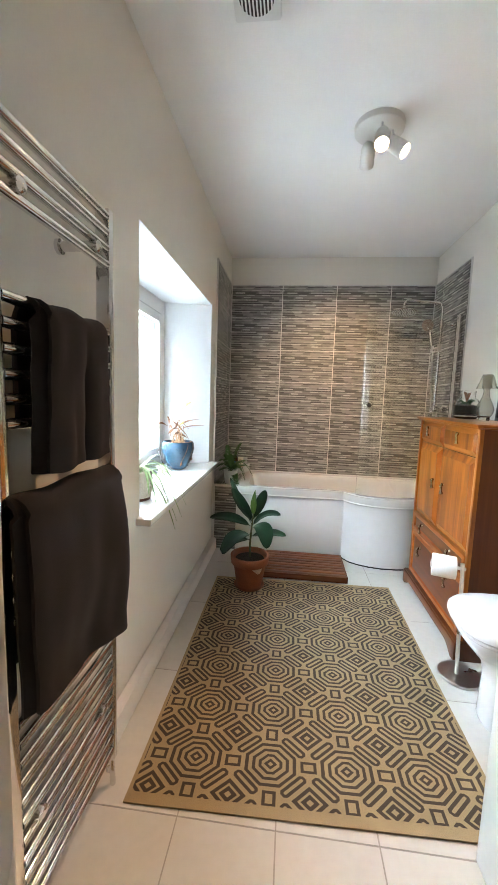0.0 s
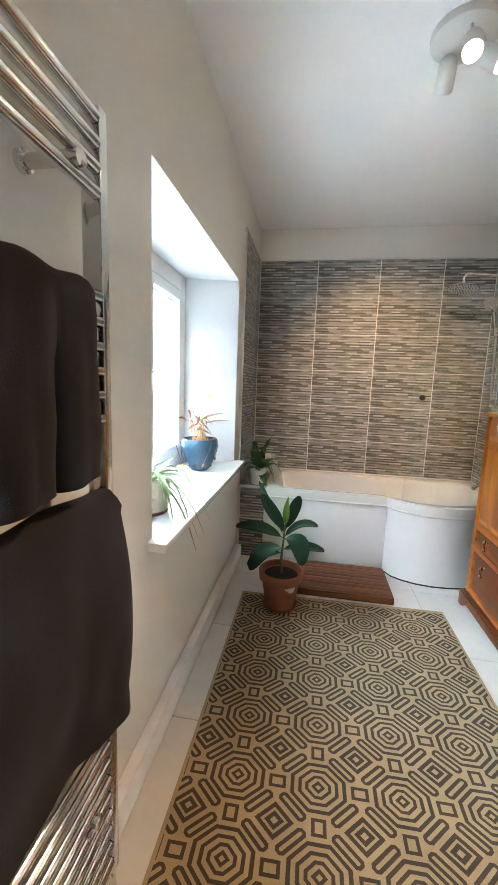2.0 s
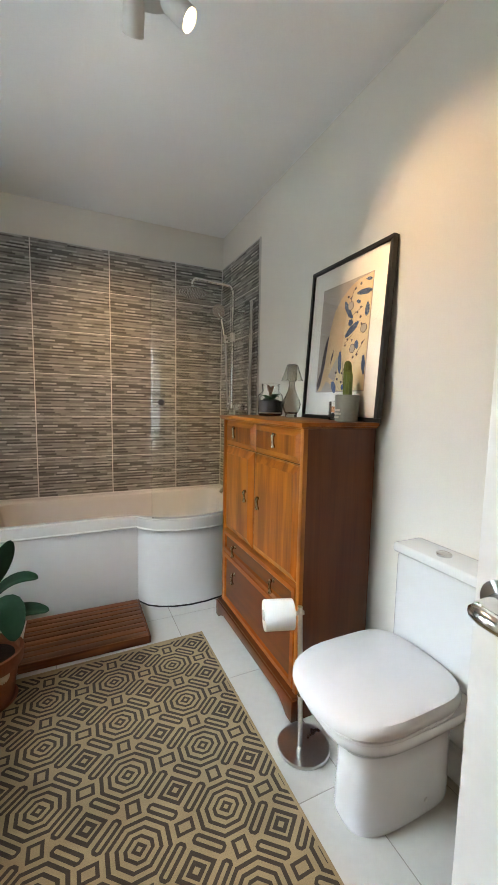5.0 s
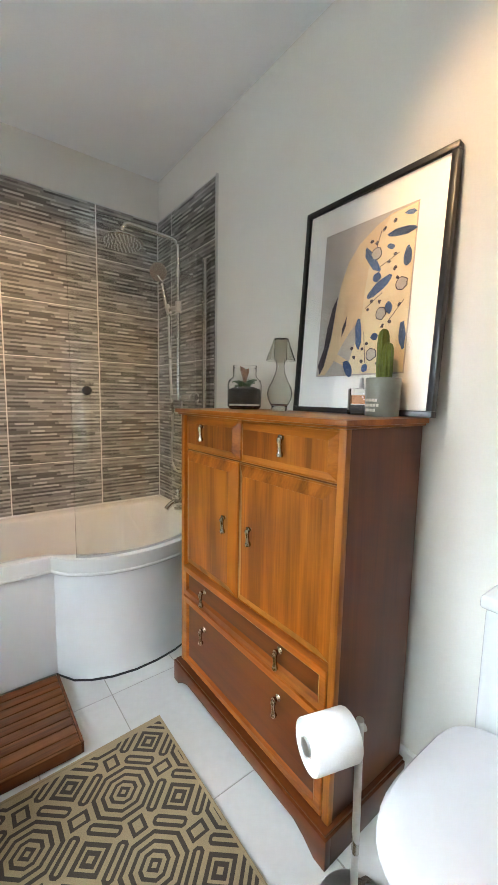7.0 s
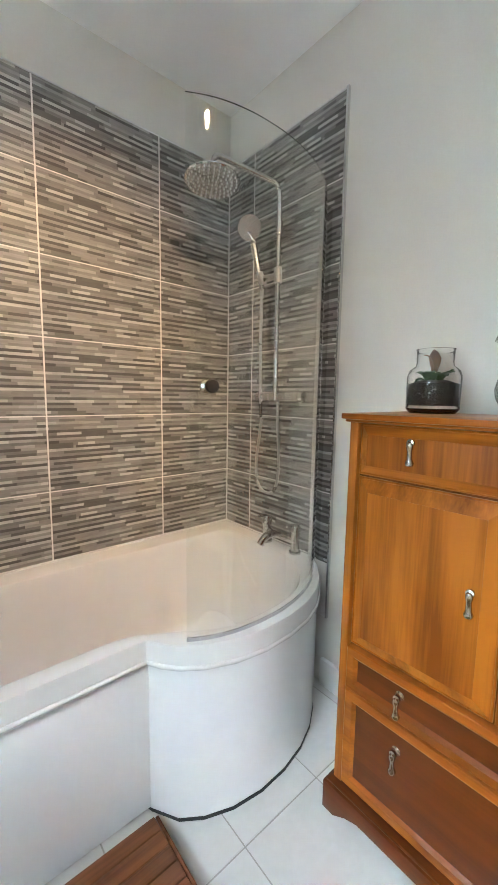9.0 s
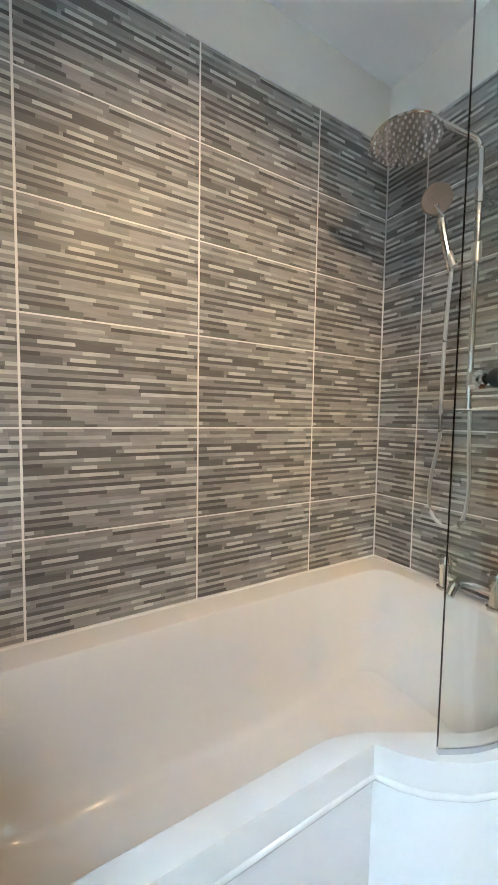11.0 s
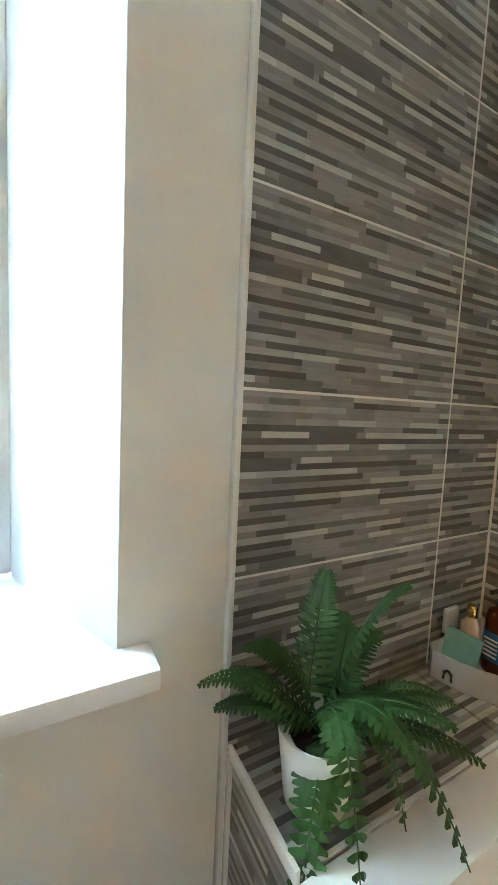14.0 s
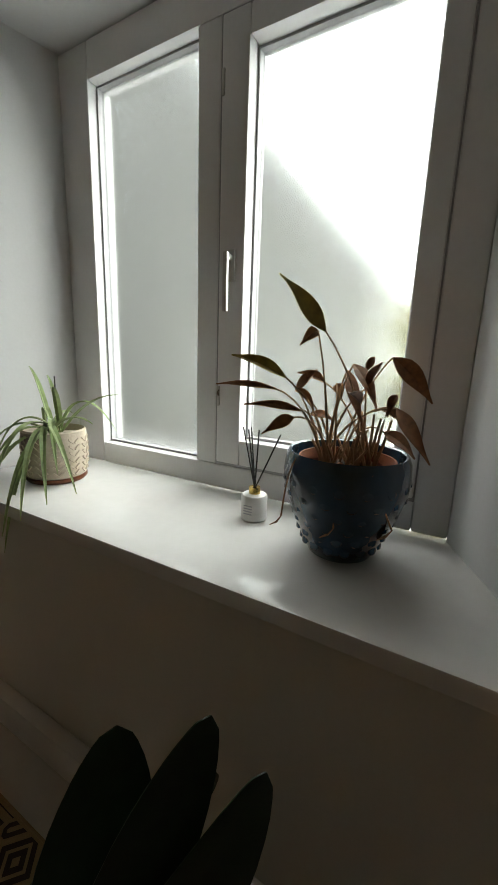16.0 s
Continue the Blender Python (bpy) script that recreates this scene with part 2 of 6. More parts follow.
INK_CREAM = surface("cream_print_ink", (0.66, 0.54, 0.34), 0.75, vary=0.07, scale=16, fine=160)
TERRACOTTA = surface("terracotta", (0.22, 0.072, 0.032), 0.75, vary=0.22, scale=14, fine=130, bump=0.25)
LIME = surface("lime_bloom", (0.50, 0.38, 0.30), 0.85, vary=0.25, scale=40)
SOIL = surface("potting_soil", (0.025, 0.017, 0.012), 0.95, vary=0.5, scale=40, fine=160, bump=1.0, depth=0.006)
RUBBER_LEAF = surface("rubber_plant_leaf", (0.0065, 0.020, 0.0085), 0.34, vary=0.3, scale=9, fine=60, bump=0.03)
RUBBER_LEAF.node_tree.nodes["Principled BSDF"].inputs["Specular IOR Level"].default_value = 0.26
NEW_LEAF = surface("young_leaf", (0.10, 0.19, 0.03), 0.35, vary=0.2, scale=20)
STEM = surface("plant_stem", (0.07, 0.075, 0.03), 0.6, vary=0.25, scale=40)
FERN = surface("fern_green", (0.028, 0.076, 0.013), 0.5, vary=0.35, scale=14, fine=70)
SPIDER = surface("spider_plant_green", (0.25, 0.33, 0.14), 0.45, vary=0.3, scale=20, fine=90)
DRY_LEAF = surface("dried_leaf", (0.23, 0.105, 0.045), 0.7, vary=0.45, scale=25, fine=110)
YELLOW_LEAF = surface("yellowing_leaf", (0.26, 0.20, 0.035), 0.6, vary=0.4, scale=22)
STRAW = surface("straw_stem", (0.33, 0.20, 0.10), 0.7, vary=0.3, scale=30)
NAVY = surface("blue_glaze", (0.016, 0.046, 0.078), 0.22, vary=0.2, scale=12, fine=50, bump=0.05, coat=0.4)
CREAM_POT = surface("cream_stoneware", (0.50, 0.43, 0.34), 0.7, vary=0.12, scale=18, fine=140, bump=0.25)
WHITE_POT = surface("white_pot_glaze", (0.74, 0.73, 0.70), 0.3, vary=0.05, scale=9)
GREY_PLASTIC = surface("grey_plastic", (0.42, 0.425, 0.43), 0.4, vary=0.04, scale=10)
DARK = surface("dark_opening", (0.02, 0.02, 0.02), 0.6, vary=0.1)
GASKET = surface("grey_gasket", (0.33, 0.33, 0.335), 0.6, vary=0.1)
CLEAR = surface("clear_glass", (1, 1, 1), 0.0, vary=0.0, bump=0.0, transmission=1.0, ior=1.45)
SCREEN_GLASS = surface("screen_glass", (0.94, 0.975, 0.96), 0.0, vary=0.0, bump=0.0, transmission=1.0, ior=1.45)
SMOKE = surface("smoked_glass", (0.86, 0.85, 0.80), 0.02, vary=0.0, bump=0.0, transmission=1.0, ior=1.45)
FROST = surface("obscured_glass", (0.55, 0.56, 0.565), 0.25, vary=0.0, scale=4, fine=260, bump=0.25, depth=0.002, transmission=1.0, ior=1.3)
RUG_TAN = surface("jute_rug_ground", (0.33, 0.245, 0.135), 0.95, vary=0.22, scale=7, fine=420, bump=0.8, depth=0.002)
RUG_DARK = surface("rug_dark_yarn", (0.058, 0.042, 0.030), 0.95, vary=0.3, scale=7, fine=420, bump=0.8, depth=0.002)
AMBER = surface("amber_bottle", (0.05, 0.014, 0.006), 0.12, vary=0.1)
GOLD = surface("gold_cap", (0.62, 0.42, 0.14), 0.25, 1.0, vary=0.1)
BLUE_LABEL = surface("blue_label", (0.02, 0.10, 0.26), 0.5, vary=0.1)
ORANGE = surface("orange_band", (0.62, 0.20, 0.07), 0.45, vary=0.08)
CREAM = surface("cream_tube", (0.70, 0.64, 0.56), 0.4, vary=0.05)
MINT = surface("mint_sachet", (0.16, 0.30, 0.25), 0.4, vary=0.15)
PAPER = surface("white_tissue", (0.80, 0.79, 0.77), 0.95, vary=0.03, scale=20, fine=300, bump=0.3)
SAGE = surface("sage_glaze", (0.17, 0.165, 0.125), 0.3, vary=0.12, scale=12, fine=90, coat=0.3)
CACTUS = surface("cactus_green", (0.10, 0.12, 0.015), 0.7, vary=0.35, scale=30, fine=180, bump=0.5)
PERFUME = surface("peach_perfume", (0.85, 0.45, 0.25), 0.0, vary=0.0, bump=0.0, transmission=1.0, ior=1.36)
LAMP_WHITE = surface("lamp_white_enamel", (0.61, 0.595, 0.56), 0.4, vary=0.03)
RENDERED = surface("grey_render_wall", (0.56, 0.56, 0.55), 0.9, vary=0.1, scale=1.2, fine=20)
SLATE = surface("slate_roof", (0.09, 0.09, 0.10), 0.7, vary=0.25, scale=3)
HEDGE = surface("sunlit_hedge", (0.30, 0.27, 0.05), 0.8, vary=0.4, scale=3, fine=15, bump=0.5)
GRASS = surface("lawn", (0.07, 0.11, 0.03), 0.9, vary=0.35, scale=2, fine=30)
SKY_PANEL = glow("bright_overcast_sky", (0.80, 0.91, 1.0), SKY_GLOW)
nt = SKY_PANEL.node_tree
geo_n, sep_n = nt.nodes.new("ShaderNodeNewGeometry"), nt.nodes.new("ShaderNodeSeparateXYZ")
rise = node(nt, "ShaderNodeMapRange")
rise.inputs["From Min"].default_value, rise.inputs["From Max"].default_value = -3.0, 13.0
rise.inputs["To Min"].default_value, rise.inputs["To Max"].default_value = SKY_GLOW * 0.72, SKY_GLOW * 0.74
nt.links.new(geo_n.outputs["Position"], sep_n.inputs[0])
nt.links.new(sep_n.outputs["Z"], rise.inputs["Value"])
nt.links.new(rise.outputs[0], nt.nodes["Principled BSDF"].inputs["Emission Strength"])
BULB = glow("lit_lamp_face", (1.0, 0.70, 0.38), 6.0)


# ---- building helpers ----
class Shape:
    """A mesh in the making: boxes, tubes, lathes and sheets in world metres."""

    def __init__(self):
        self.v, self.f = [], []

    def add(self, verts, faces):
        n = len(self.v)
        self.v += [tuple(p) for p in verts]
        self.f += [tuple(i + n for i in face) for face in faces]
        return self

    def box(self, x0, x1, y0, y1, z0, z1, m=None):
        vs = [Vector((x, y, z)) for z in (z0, z1) for y in (y0, y1) for x in (x0, x1)]
        if m is not None:
            vs = [m @ p for p in vs]
        return self.add(vs, [(0, 2, 3, 1), (4, 5, 7, 6), (0, 1, 5, 4), (2, 6, 7, 3), (0, 4, 6, 2), (1, 3, 7, 5)])

    def prism(self, outline, z0, z1):
        """Outline in plan, counter-clockwise, raised from z0 to z1."""
        n = len(outline)
        vs = [(x, y, z0) for x, y in outline] + [(x, y, z1) for x, y in outline]
        fs = [tuple(reversed(range(n))), tuple(range(n, 2 * n))]
        fs += [(i, (i + 1) % n, n + (i + 1) % n, n + i) for i in range(n)]
        return self.add(vs, fs)

    def lathe(self, profile, m, n=24):
        """Profile of (radius, height) turned about the z axis of m."""
        vs, fs = [], []
        for r, z in profile:
            for k in range(n):
                a = 2 * math.pi * k / n
                vs.append(m @ Vector((r * math.cos(a), r * math.sin(a), z)))
        for i in range(len(profile) - 1):
            for k in range(n):
                a, b = i * n + k, i * n + (k + 1) % n
                fs.append((a, b, b + n, a + n))
        if profile[0][0] > 1e-5:
            fs.append(tuple(reversed(range(n))))
        if profile[-1][0] > 1e-5:
            fs.append(tuple(range((len(profile) - 1) * n, len(profile) * n)))
        return self.add(vs, fs)

    def tube(self, pts, r, n=10, flat=1.0):
        """A round bar along points; r may be a list."""
        pts = [Vector(p) for p in pts]
        rs = r if isinstance(r, (list, tuple)) else [r] * len(pts)
        vs, fs = [], []
        up = Vector((0, 0, 1))
        for i, p in enumerate(pts):
            d = (pts[min(i + 1, len(pts) - 1)] - pts[max(i - 1, 0)]).normalized()
            side = d.cross(up if abs(d.z) < 0.95 else Vector((0, 1, 0))).normalized()
            top = side.cross(d)
            for k in range(n):
                a = 2 * math.pi * k / n
                vs.append(p + rs[i] * (math.cos(a) * side + flat * math.sin(a) * top))
        for i in range(len(pts) - 1):
            for k in range(n):
                a, b = i * n + k, i * n + (k + 1) % n
                fs.append((a, b, b + n, a + n))
        fs += [tuple(reversed(range(n))), tuple(range((len(pts) - 1) * n, len(pts) * n))]
        return self.add(vs, fs)

    def sheet(self, rows):
        """A sheet through rows of points."""
        n = len(rows[0])
        vs = [p for row in rows for p in row]
        fs = [(i * n + k, i * n + k + 1, (i + 1) * n + k + 1, (i + 1) * n + k) for i in range(len(rows) - 1) for k in range(n - 1)]
        return self.add(vs, fs)

    def slab(self, rows, thick):
        """A sheet with thickness along its normals."""
        n, m = len(rows[0]), len(rows)
        rows = [[Vector(p) for p in row] for row in rows]
        off = []
        for i in range(m):
            line = []
            for k in range(n):
                du = rows[i][min(k + 1, n - 1)] - rows[i][max(k - 1, 0)]
                dv = rows[min(i + 1, m - 1)][k] - rows[max(i - 1, 0)][k]
                nn = du.cross(dv)
                nn = nn.normalized() if nn.length > 1e-9 else Vector((0, 0, 1))
                line.append(rows[i][k] - nn * thick)
            off.append(line)
        vs = [p for row in rows for p in row] + [p for row in off for p in row]
        q = n * m
        fs = []
        for i in range(m - 1):
            for k in range(n - 1):
                a = i * n + k
                fs.append((a, a + 1, a + n + 1, a + n))
                fs.append((q + a, q + a + n, q + a + n + 1, q + a + 1))
        rim = [k for k in range(n)] + [i * n + n - 1 for i in range(1, m)] + [(m - 1) * n + k for k in range(n - 2, -1, -1)] + [i * n for i in range(m - 2, 0, -1)]
        for a, b in zip(rim, rim[1:] + rim[:1]):
            fs.append((b, a, q + a, q + b))
        return self.add(vs, fs)


HOME = {}


def thing(name, at, label, category, group="", kind=""):
    e = tagged(new(name), label, category, group, kind)
    e.location = at
    HOME[e] = Vector(at)
    return e


def part(name, shape, material, parent=None, label="", smooth=False, bevel=0.0, segments=2, sharp=35):
    """Links a shape as one mesh object under a thing or a part."""
    me = bpy.data.meshes.new(name)
    home = HOME[parent] if parent is not None else Vector((0, 0, 0))
    me.from_pydata([tuple(Vector(p) - home) for p in shape.v], [], shape.f)
    me.materials.append(material)
    if bevel:
        bm = bmesh.new()
        bm.from_mesh(me)
        bmesh.ops.recalc_face_normals(bm, faces=bm.faces)
        edges = [e for e in bm.edges if e.is_manifold and e.calc_face_angle(0) > radians(sharp)]
        bmesh.ops.bevel(bm, geom=edges, offset=bevel, segments=segments, profile=0.6, affect="EDGES", clamp_overlap=True)
        bm.to_mesh(me)
        bm.free()
    else:
        bm = bmesh.new()
        bm.from_mesh(me)
        bmesh.ops.recalc_face_normals(bm, faces=bm.faces)
        bm.to_mesh(me)
        bm.free()
    if smooth or bevel:
        me.shade_smooth()
        me.set_sharp_from_angle(angle=radians(42))
    ob = new(name, me)
    HOME[ob] = home
    if parent is not None:
        ob.parent = parent
    if label:
        ob["label"] = label
    return ob


def structure(name, shape, material, label, category, bevel=0.0, smooth=False):
    ob = part(name, shape, material, None, "", smooth, bevel)
    return tagged(ob, label, category, "", "structure")


def upright(x, y, z=0.0, turn=0.0):
    return pose(x, y, z, 0, 0, turn)


def bend(a, b, c, n):
    """Points of a curve from a to c, pulled towards b."""
    a, b, c = Vector(a), Vector(b), Vector(c)
    return [(1 - t) ** 2 * a + 2 * t * (1 - t) * b + t * t * c for t in (i / (n - 1) for i in range(n))]


def leaf(shape, path, widths, up=(0, 0, 1), fold=0.25, thick=0.0012, cols=5):
    """A leaf blade along a path, folded about its midrib."""
    rows = []
    n = len(path)
    for i, p in enumerate(path):
        d = (path[min(i + 1, n - 1)] - path[max(i - 1, 0)]).normalized()
        side = d.cross(Vector(up))
        side = side.normalized() if side.length > 1e-5 else Vector((1, 0, 0))
        nor = side.cross(d)
        rows.append([p + side * (widths[i] * s) + nor * (fold * widths[i] * abs(s)) for s in (2 * k / (cols - 1) - 1 for k in range(cols))])
    shape.slab(rows, thick)


# ---- structure ----
floor = structure("floor", Shape().box(-0.05, 1.90, -0.2, 4.05, -0.06, -0.0016), FLOOR_GROUT, "white rectangular ceramic floor tiles with grey grout lines", "floor")
ceiling = structure("ceiling", Shape().box(-0.45, 1.95, -1.3, 4.12, TOP, TOP + 0.08), WHITE, "plain white painted ceiling", "ceiling")

WY0, WY1, WZ0, WZ1 = 1.791, 3.147, 0.757, 1.925
RY0, RY1, RX, RZ1 = 1.885, 3.004, -0.31, 1.905
g = Shape().box(-0.42, LEFT, FRONT, WY0, -0.06, TOP).box(-0.42, LEFT, WY1, BACK + 0.1, -0.06, TOP)
g.box(-0.42, LEFT, WY0, WY1, -0.06, WZ0 - 0.032).box(-0.42, LEFT, WY0, WY1, WZ1, TOP)
wall_left = structure("wall_left", g, PAINT, "greige painted wall with a deep window opening", "wall")
wall_right = structure("wall_right", Shape().box(RIGHT, RIGHT + 0.1, FRONT - 0.1, BACK + 0.1, -0.06, TOP), PAINT, "pale greige painted wall beside the cabinet", "wall")
wall_back = structure("wall_back", Shape().box(LEFT, RIGHT, BACK, BACK + 0.1, -0.06, TOP), PAINT, "greige wall tiled with grey strip-stone tiles", "wall")
g = Shape().box(-0.42, 0.35, FRONT - 0.1, FRONT, -0.06, TOP).box(1.24, RIGHT, FRONT - 0.1, FRONT, -0.06, TOP).box(0.35, 1.24, FRONT - 0.1, FRONT, 2.03, TOP)
wall_front = structure("wall_front", g, PAINT, "greige wall with the doorway", "wall")
g = Shape().box(-0.35, -0.25, -1.2, FRONT - 0.1, -0.06, TOP).box(1.85, 1.95, -1.2, FRONT - 0.1, -0.06, TOP).box(-0.35, 1.95, -1.3, -1.2, -0.06, TOP)
structure("wall_landing", g, PAINT, "plain greige walls of the landing outside", "wall")
structure("floor_landing", Shape().box(-0.35, 1.95, -1.2, -0.2, -0.06, -0.002), TEAK, "dark wooden floor of the landing", "floor")

# splayed white window reveals
g = Shape().prism([(LEFT + 0.001, WY0 - 0.002), (LEFT + 0.001, WY0), (RX, RY0), (-0.419, RY0), (-0.419, WY0 - 0.002)][::-1], WZ0 - 0.03, WZ1)
g.prism([(LEFT + 0.001, WY1 + 0.002), (LEFT + 0.001, WY1), (RX, RY1), (-0.419, RY1), (-0.419, WY1 + 0.002)], WZ0 - 0.03, WZ1)
g.add([(LEFT + 0.001, WY0, WZ1), (LEFT + 0.001, WY1, WZ1), (-0.419, WY1, RZ1 - 0.005), (-0.419, WY0, RZ1 - 0.005), (LEFT + 0.001, WY0, WZ1 + 0.002), (LEFT + 0.001, WY1, WZ1 + 0.002), (-0.419, WY1, WZ1 + 0.002), (-0.419, WY0, WZ1 + 0.002)],
      [(0, 1, 2, 3), (7, 6, 5, 4), (0, 4, 5, 1), (1, 5, 6, 2), (2, 6, 7, 3), (3, 7, 4, 0)])
structure("trim_reveal", g, REVEAL, "white painted splayed window reveals", "trim")
structure("window_sill", Shape().prism([(-0.33, RY0 + 0.002), (LEFT + 0.0, WY0 + 0.002), (LEFT + 0.001, 1.745), (0.058, 1.745), (0.058, 3.192), (LEFT + 0.001, 3.192), (LEFT + 0.0, WY1 - 0.002), (-0.33, RY1 - 0.002)][::-1], WZ0 - 0.031, WZ0),
          SILL, "glossy white painted deep window sill", "sill", bevel=0.006)
g = Shape().box(LEFT, 0.036, FRONT, 3.305, -0.001, 0.104)
structure("baseboard_left", g, GLOSS, "white painted skirting board", "baseboard", bevel=0.016)
structure("baseboard_right", Shape().box(RIGHT - 0.02, RIGHT, FRONT, 3.33, -0.001, 0.115), GLOSS, "white painted skirting board behind the cabinet", "baseboard", bevel=0.005)

# tile fields: joints as laid
ROWS_Z = [0.238, 0.534, 0.829, 1.124, 1.419, 1.714, 2.010, 2.305]
COLS_X = [-0.004, 0.479, 0.975, 1.458, 1.844]
COLS_Y = [3.318, 3.811, 4.004]
GAP, GAPV = 0.0023, 0.0029
structure("trim_grout_back", Shape().box(LEFT, RIGHT, 4.0005, BACK, 0.5, 2.303), GROUT, "pale grout between wall tiles", "trim")
structure("trim_grout_left", Shape().box(LEFT, -0.0005, 3.318, 4.0005, 0.0, 2.303), GROUT, "pale grout between wall tiles", "trim")
structure("trim_grout_right", Shape().box(1.8405, RIGHT, 3.318, 4.0005, 0.3, 2.303), GROUT, "pale grout between wall tiles", "trim")
g = Shape().box(LEFT, 0.004, 3.309, 3.318, 0.0, 2.312)
structure("trim_tile_edge_left", g, SILL, "white plastic tile edge trim", "trim", bevel=0.002)
structure("trim_tile_edge_right", Shape().box(1.836, RIGHT, 3.309, 3.318, 0.3, 2.312), CHROME, "bright metal tile edge trim", "trim", bevel=0.002)
structure("trim_tile_edge_top", Shape().box(LEFT, RIGHT, 3.999, BACK, 2.305, 2.31).box(LEFT, 0.002, 3.318, 3.999, 2.305, 2.31).box(1.838, RIGHT, 3.318, 3.999, 2.305, 2.31), SILL, "thin white edge along the tile tops", "trim")

structure("trim_corner_sealant", Shape().box(-0.001, 0.0045, 3.9955, 4.0005, 0.546, 2.303).box(1.8355, 1.841, 3.9955, 4.0005, 0.552, 2.303), SILL, "white silicone in the tiled corners", "trim", bevel=0.0015)

# plinth shelf beside the bath
structure("shelf_plinth", Shape().box(0.001, 0.188, 3.335, 3.9995, 0.0, 0.534), GROUT, "tiled ledge boxed in at the end of the bath", "ledge")
structure("trim_ledge", Shape().box(0.001, 0.192, 3.320, 3.328, 0.53, 0.5505).box(0.001, 0.009, 3.320, 3.328, 0.0, 0.53), SILL, "white edge trim of the tiled ledge", "trim", bevel=0.002)


# ---- window ----
window = thing("window_1", (-0.35, 2.44, WZ0), "white double window with obscured glass, closed", "window", kind="structure")
FX0, FX1 = -0.40, -0.318
g = Shape().box(FX0, FX1, RY0, 2.003, WZ0 + 0.001, RZ1).box(FX0, FX1, 2.935, RY1, WZ0 + 0.001, RZ1)
g.box(FX0, FX1, 2.003, 2.935, WZ0 + 0.001, 0.823).box(FX0, FX1, 2.003, 2.935, 1.815, RZ1).box(FX0, FX1, 2.376, 2.440, 0.823, 1.815)
part("window_frame", g, UPVC, window, "white plastic outer frame", bevel=0.006)
g = Shape()
SX = -0.312
for y0, y1, z0, z1 in ((2.445, 2.515, 0.831, 1.809), (2.886, 2.932, 0.831, 1.809), (2.515, 2.886, 0.831, 0.896), (2.515, 2.886, 1.752, 1.809)):
    g.box(FX0 + 0.01, SX, y0, y1, z0, z1)
sash = part("sash", g, UPVC, window, "white opening casement", bevel=0.006)
g = Shape()
for y0, y1, z0, z1 in ((2.440, 2.445, 0.823, 1.815), (2.932, 2.935, 0.823, 1.815), (2.445, 2.932, 0.823, 0.831), (2.445, 2.932, 1.809, 1.815)):
    g.box(FX0 + 0.02, -0.3195, y0, y1, z0, z1)
PANES = ((2.003, 2.376, 0.823, 1.815), (2.515, 2.886, 0.896, 1.752))
for y0, y1, z0, z1 in PANES:
    g.box(-0.372, -0.347, y0 + 0.0005, y0 + 0.0055, z0 + 0.006, z1 - 0.006).box(-0.372, -0.347, y1 - 0.0055, y1 - 0.0005, z0 + 0.006, z1 - 0.006)
    g.box(-0.372, -0.347, y0 + 0.0005, y1 - 0.0005, z0 + 0.0005, z0 + 0.006).box(-0.372, -0.347, y0 + 0.0005, y1 - 0.0005, z1 - 0.006, z1 - 0.0005)
part("gasket", g, GASKET, window, "grey rubber seals")
for y0, y1, z0, z1 in PANES:
    pane = part("pane", Shape().box(-0.366, -0.360, y0 + 0.004, y1 - 0.004, z0 + 0.004, z1 - 0.004), FROST, window, "obscured glass pane")
    pane.visible_shadow = False
g = Shape().box(SX - 0.001, SX + 0.008, 2.474, 2.494, 1.275, 1.345).box(SX + 0.008, SX + 0.028, 2.479, 2.490, 1.318, 1.332)
handle = part("handle", g, STEEL, window, "grey metal window handle", bevel=0.003)
part("lever", Shape().box(SX + 0.022, SX + 0.034, 2.478, 2.491, 1.205, 1.335), STEEL, handle, bevel=0.004)
for z in (1.66, 0.98):
    part("hinge", Shape().box(SX - 0.012, SX + 0.003, 2.4475, 2.4545, z, z + 0.05), STEEL, window, bevel=0.001)

# what lies outside: sky, a neighbouring gable, a hedge and the garden
sky_rows = [[(-14 * math.cos(radians(t)) - 0.8, y, -3 + 16 * math.sin(radians(t))) for y in (-26, -10, 2, 14, 32)] for t in range(0, 90, 8)]
structure("backdrop_sky", Shape().sheet(sky_rows), SKY_PANEL, "bright white overcast sky", "sky")
# added white slab, out of view: reflects sky light up to the ceiling
structure("roof_terrace", Shape().box(-3.6, -0.46, -1.5, 6.5, -0.35, -0.2), WHITE, "unseen pale slab added to bounce daylight up through the window", "roof")
structure("ground", Shape().box(-400, -0.45, -400, 400, -3.2, -3.0), GRASS, "lawn of the garden outside", "ground")
house = thing("neighbouring_house", (-4.6, 0.4, -3.0), "grey rendered house gable with a slate roof", "house")
part("wall", Shape().add([(-4.4, -7.85, -3), (-4.4, 1.85, -3), (-4.4, 1.85, 2.33), (-4.4, -3.0, 7.92), (-4.4, -7.85, 2.33), (-8.4, -7.85, -3), (-8.4, 1.85, -3), (-8.4, 1.85, 2.33), (-8.4, -3.0, 7.92), (-8.4, -7.85, 2.33)],
                          [(0, 1, 2, 3, 4), (9, 8, 7, 6, 5), (1, 6, 7, 2), (0, 4, 9, 5), (0, 5, 6, 1)]), RENDERED, house)
g = Shape()
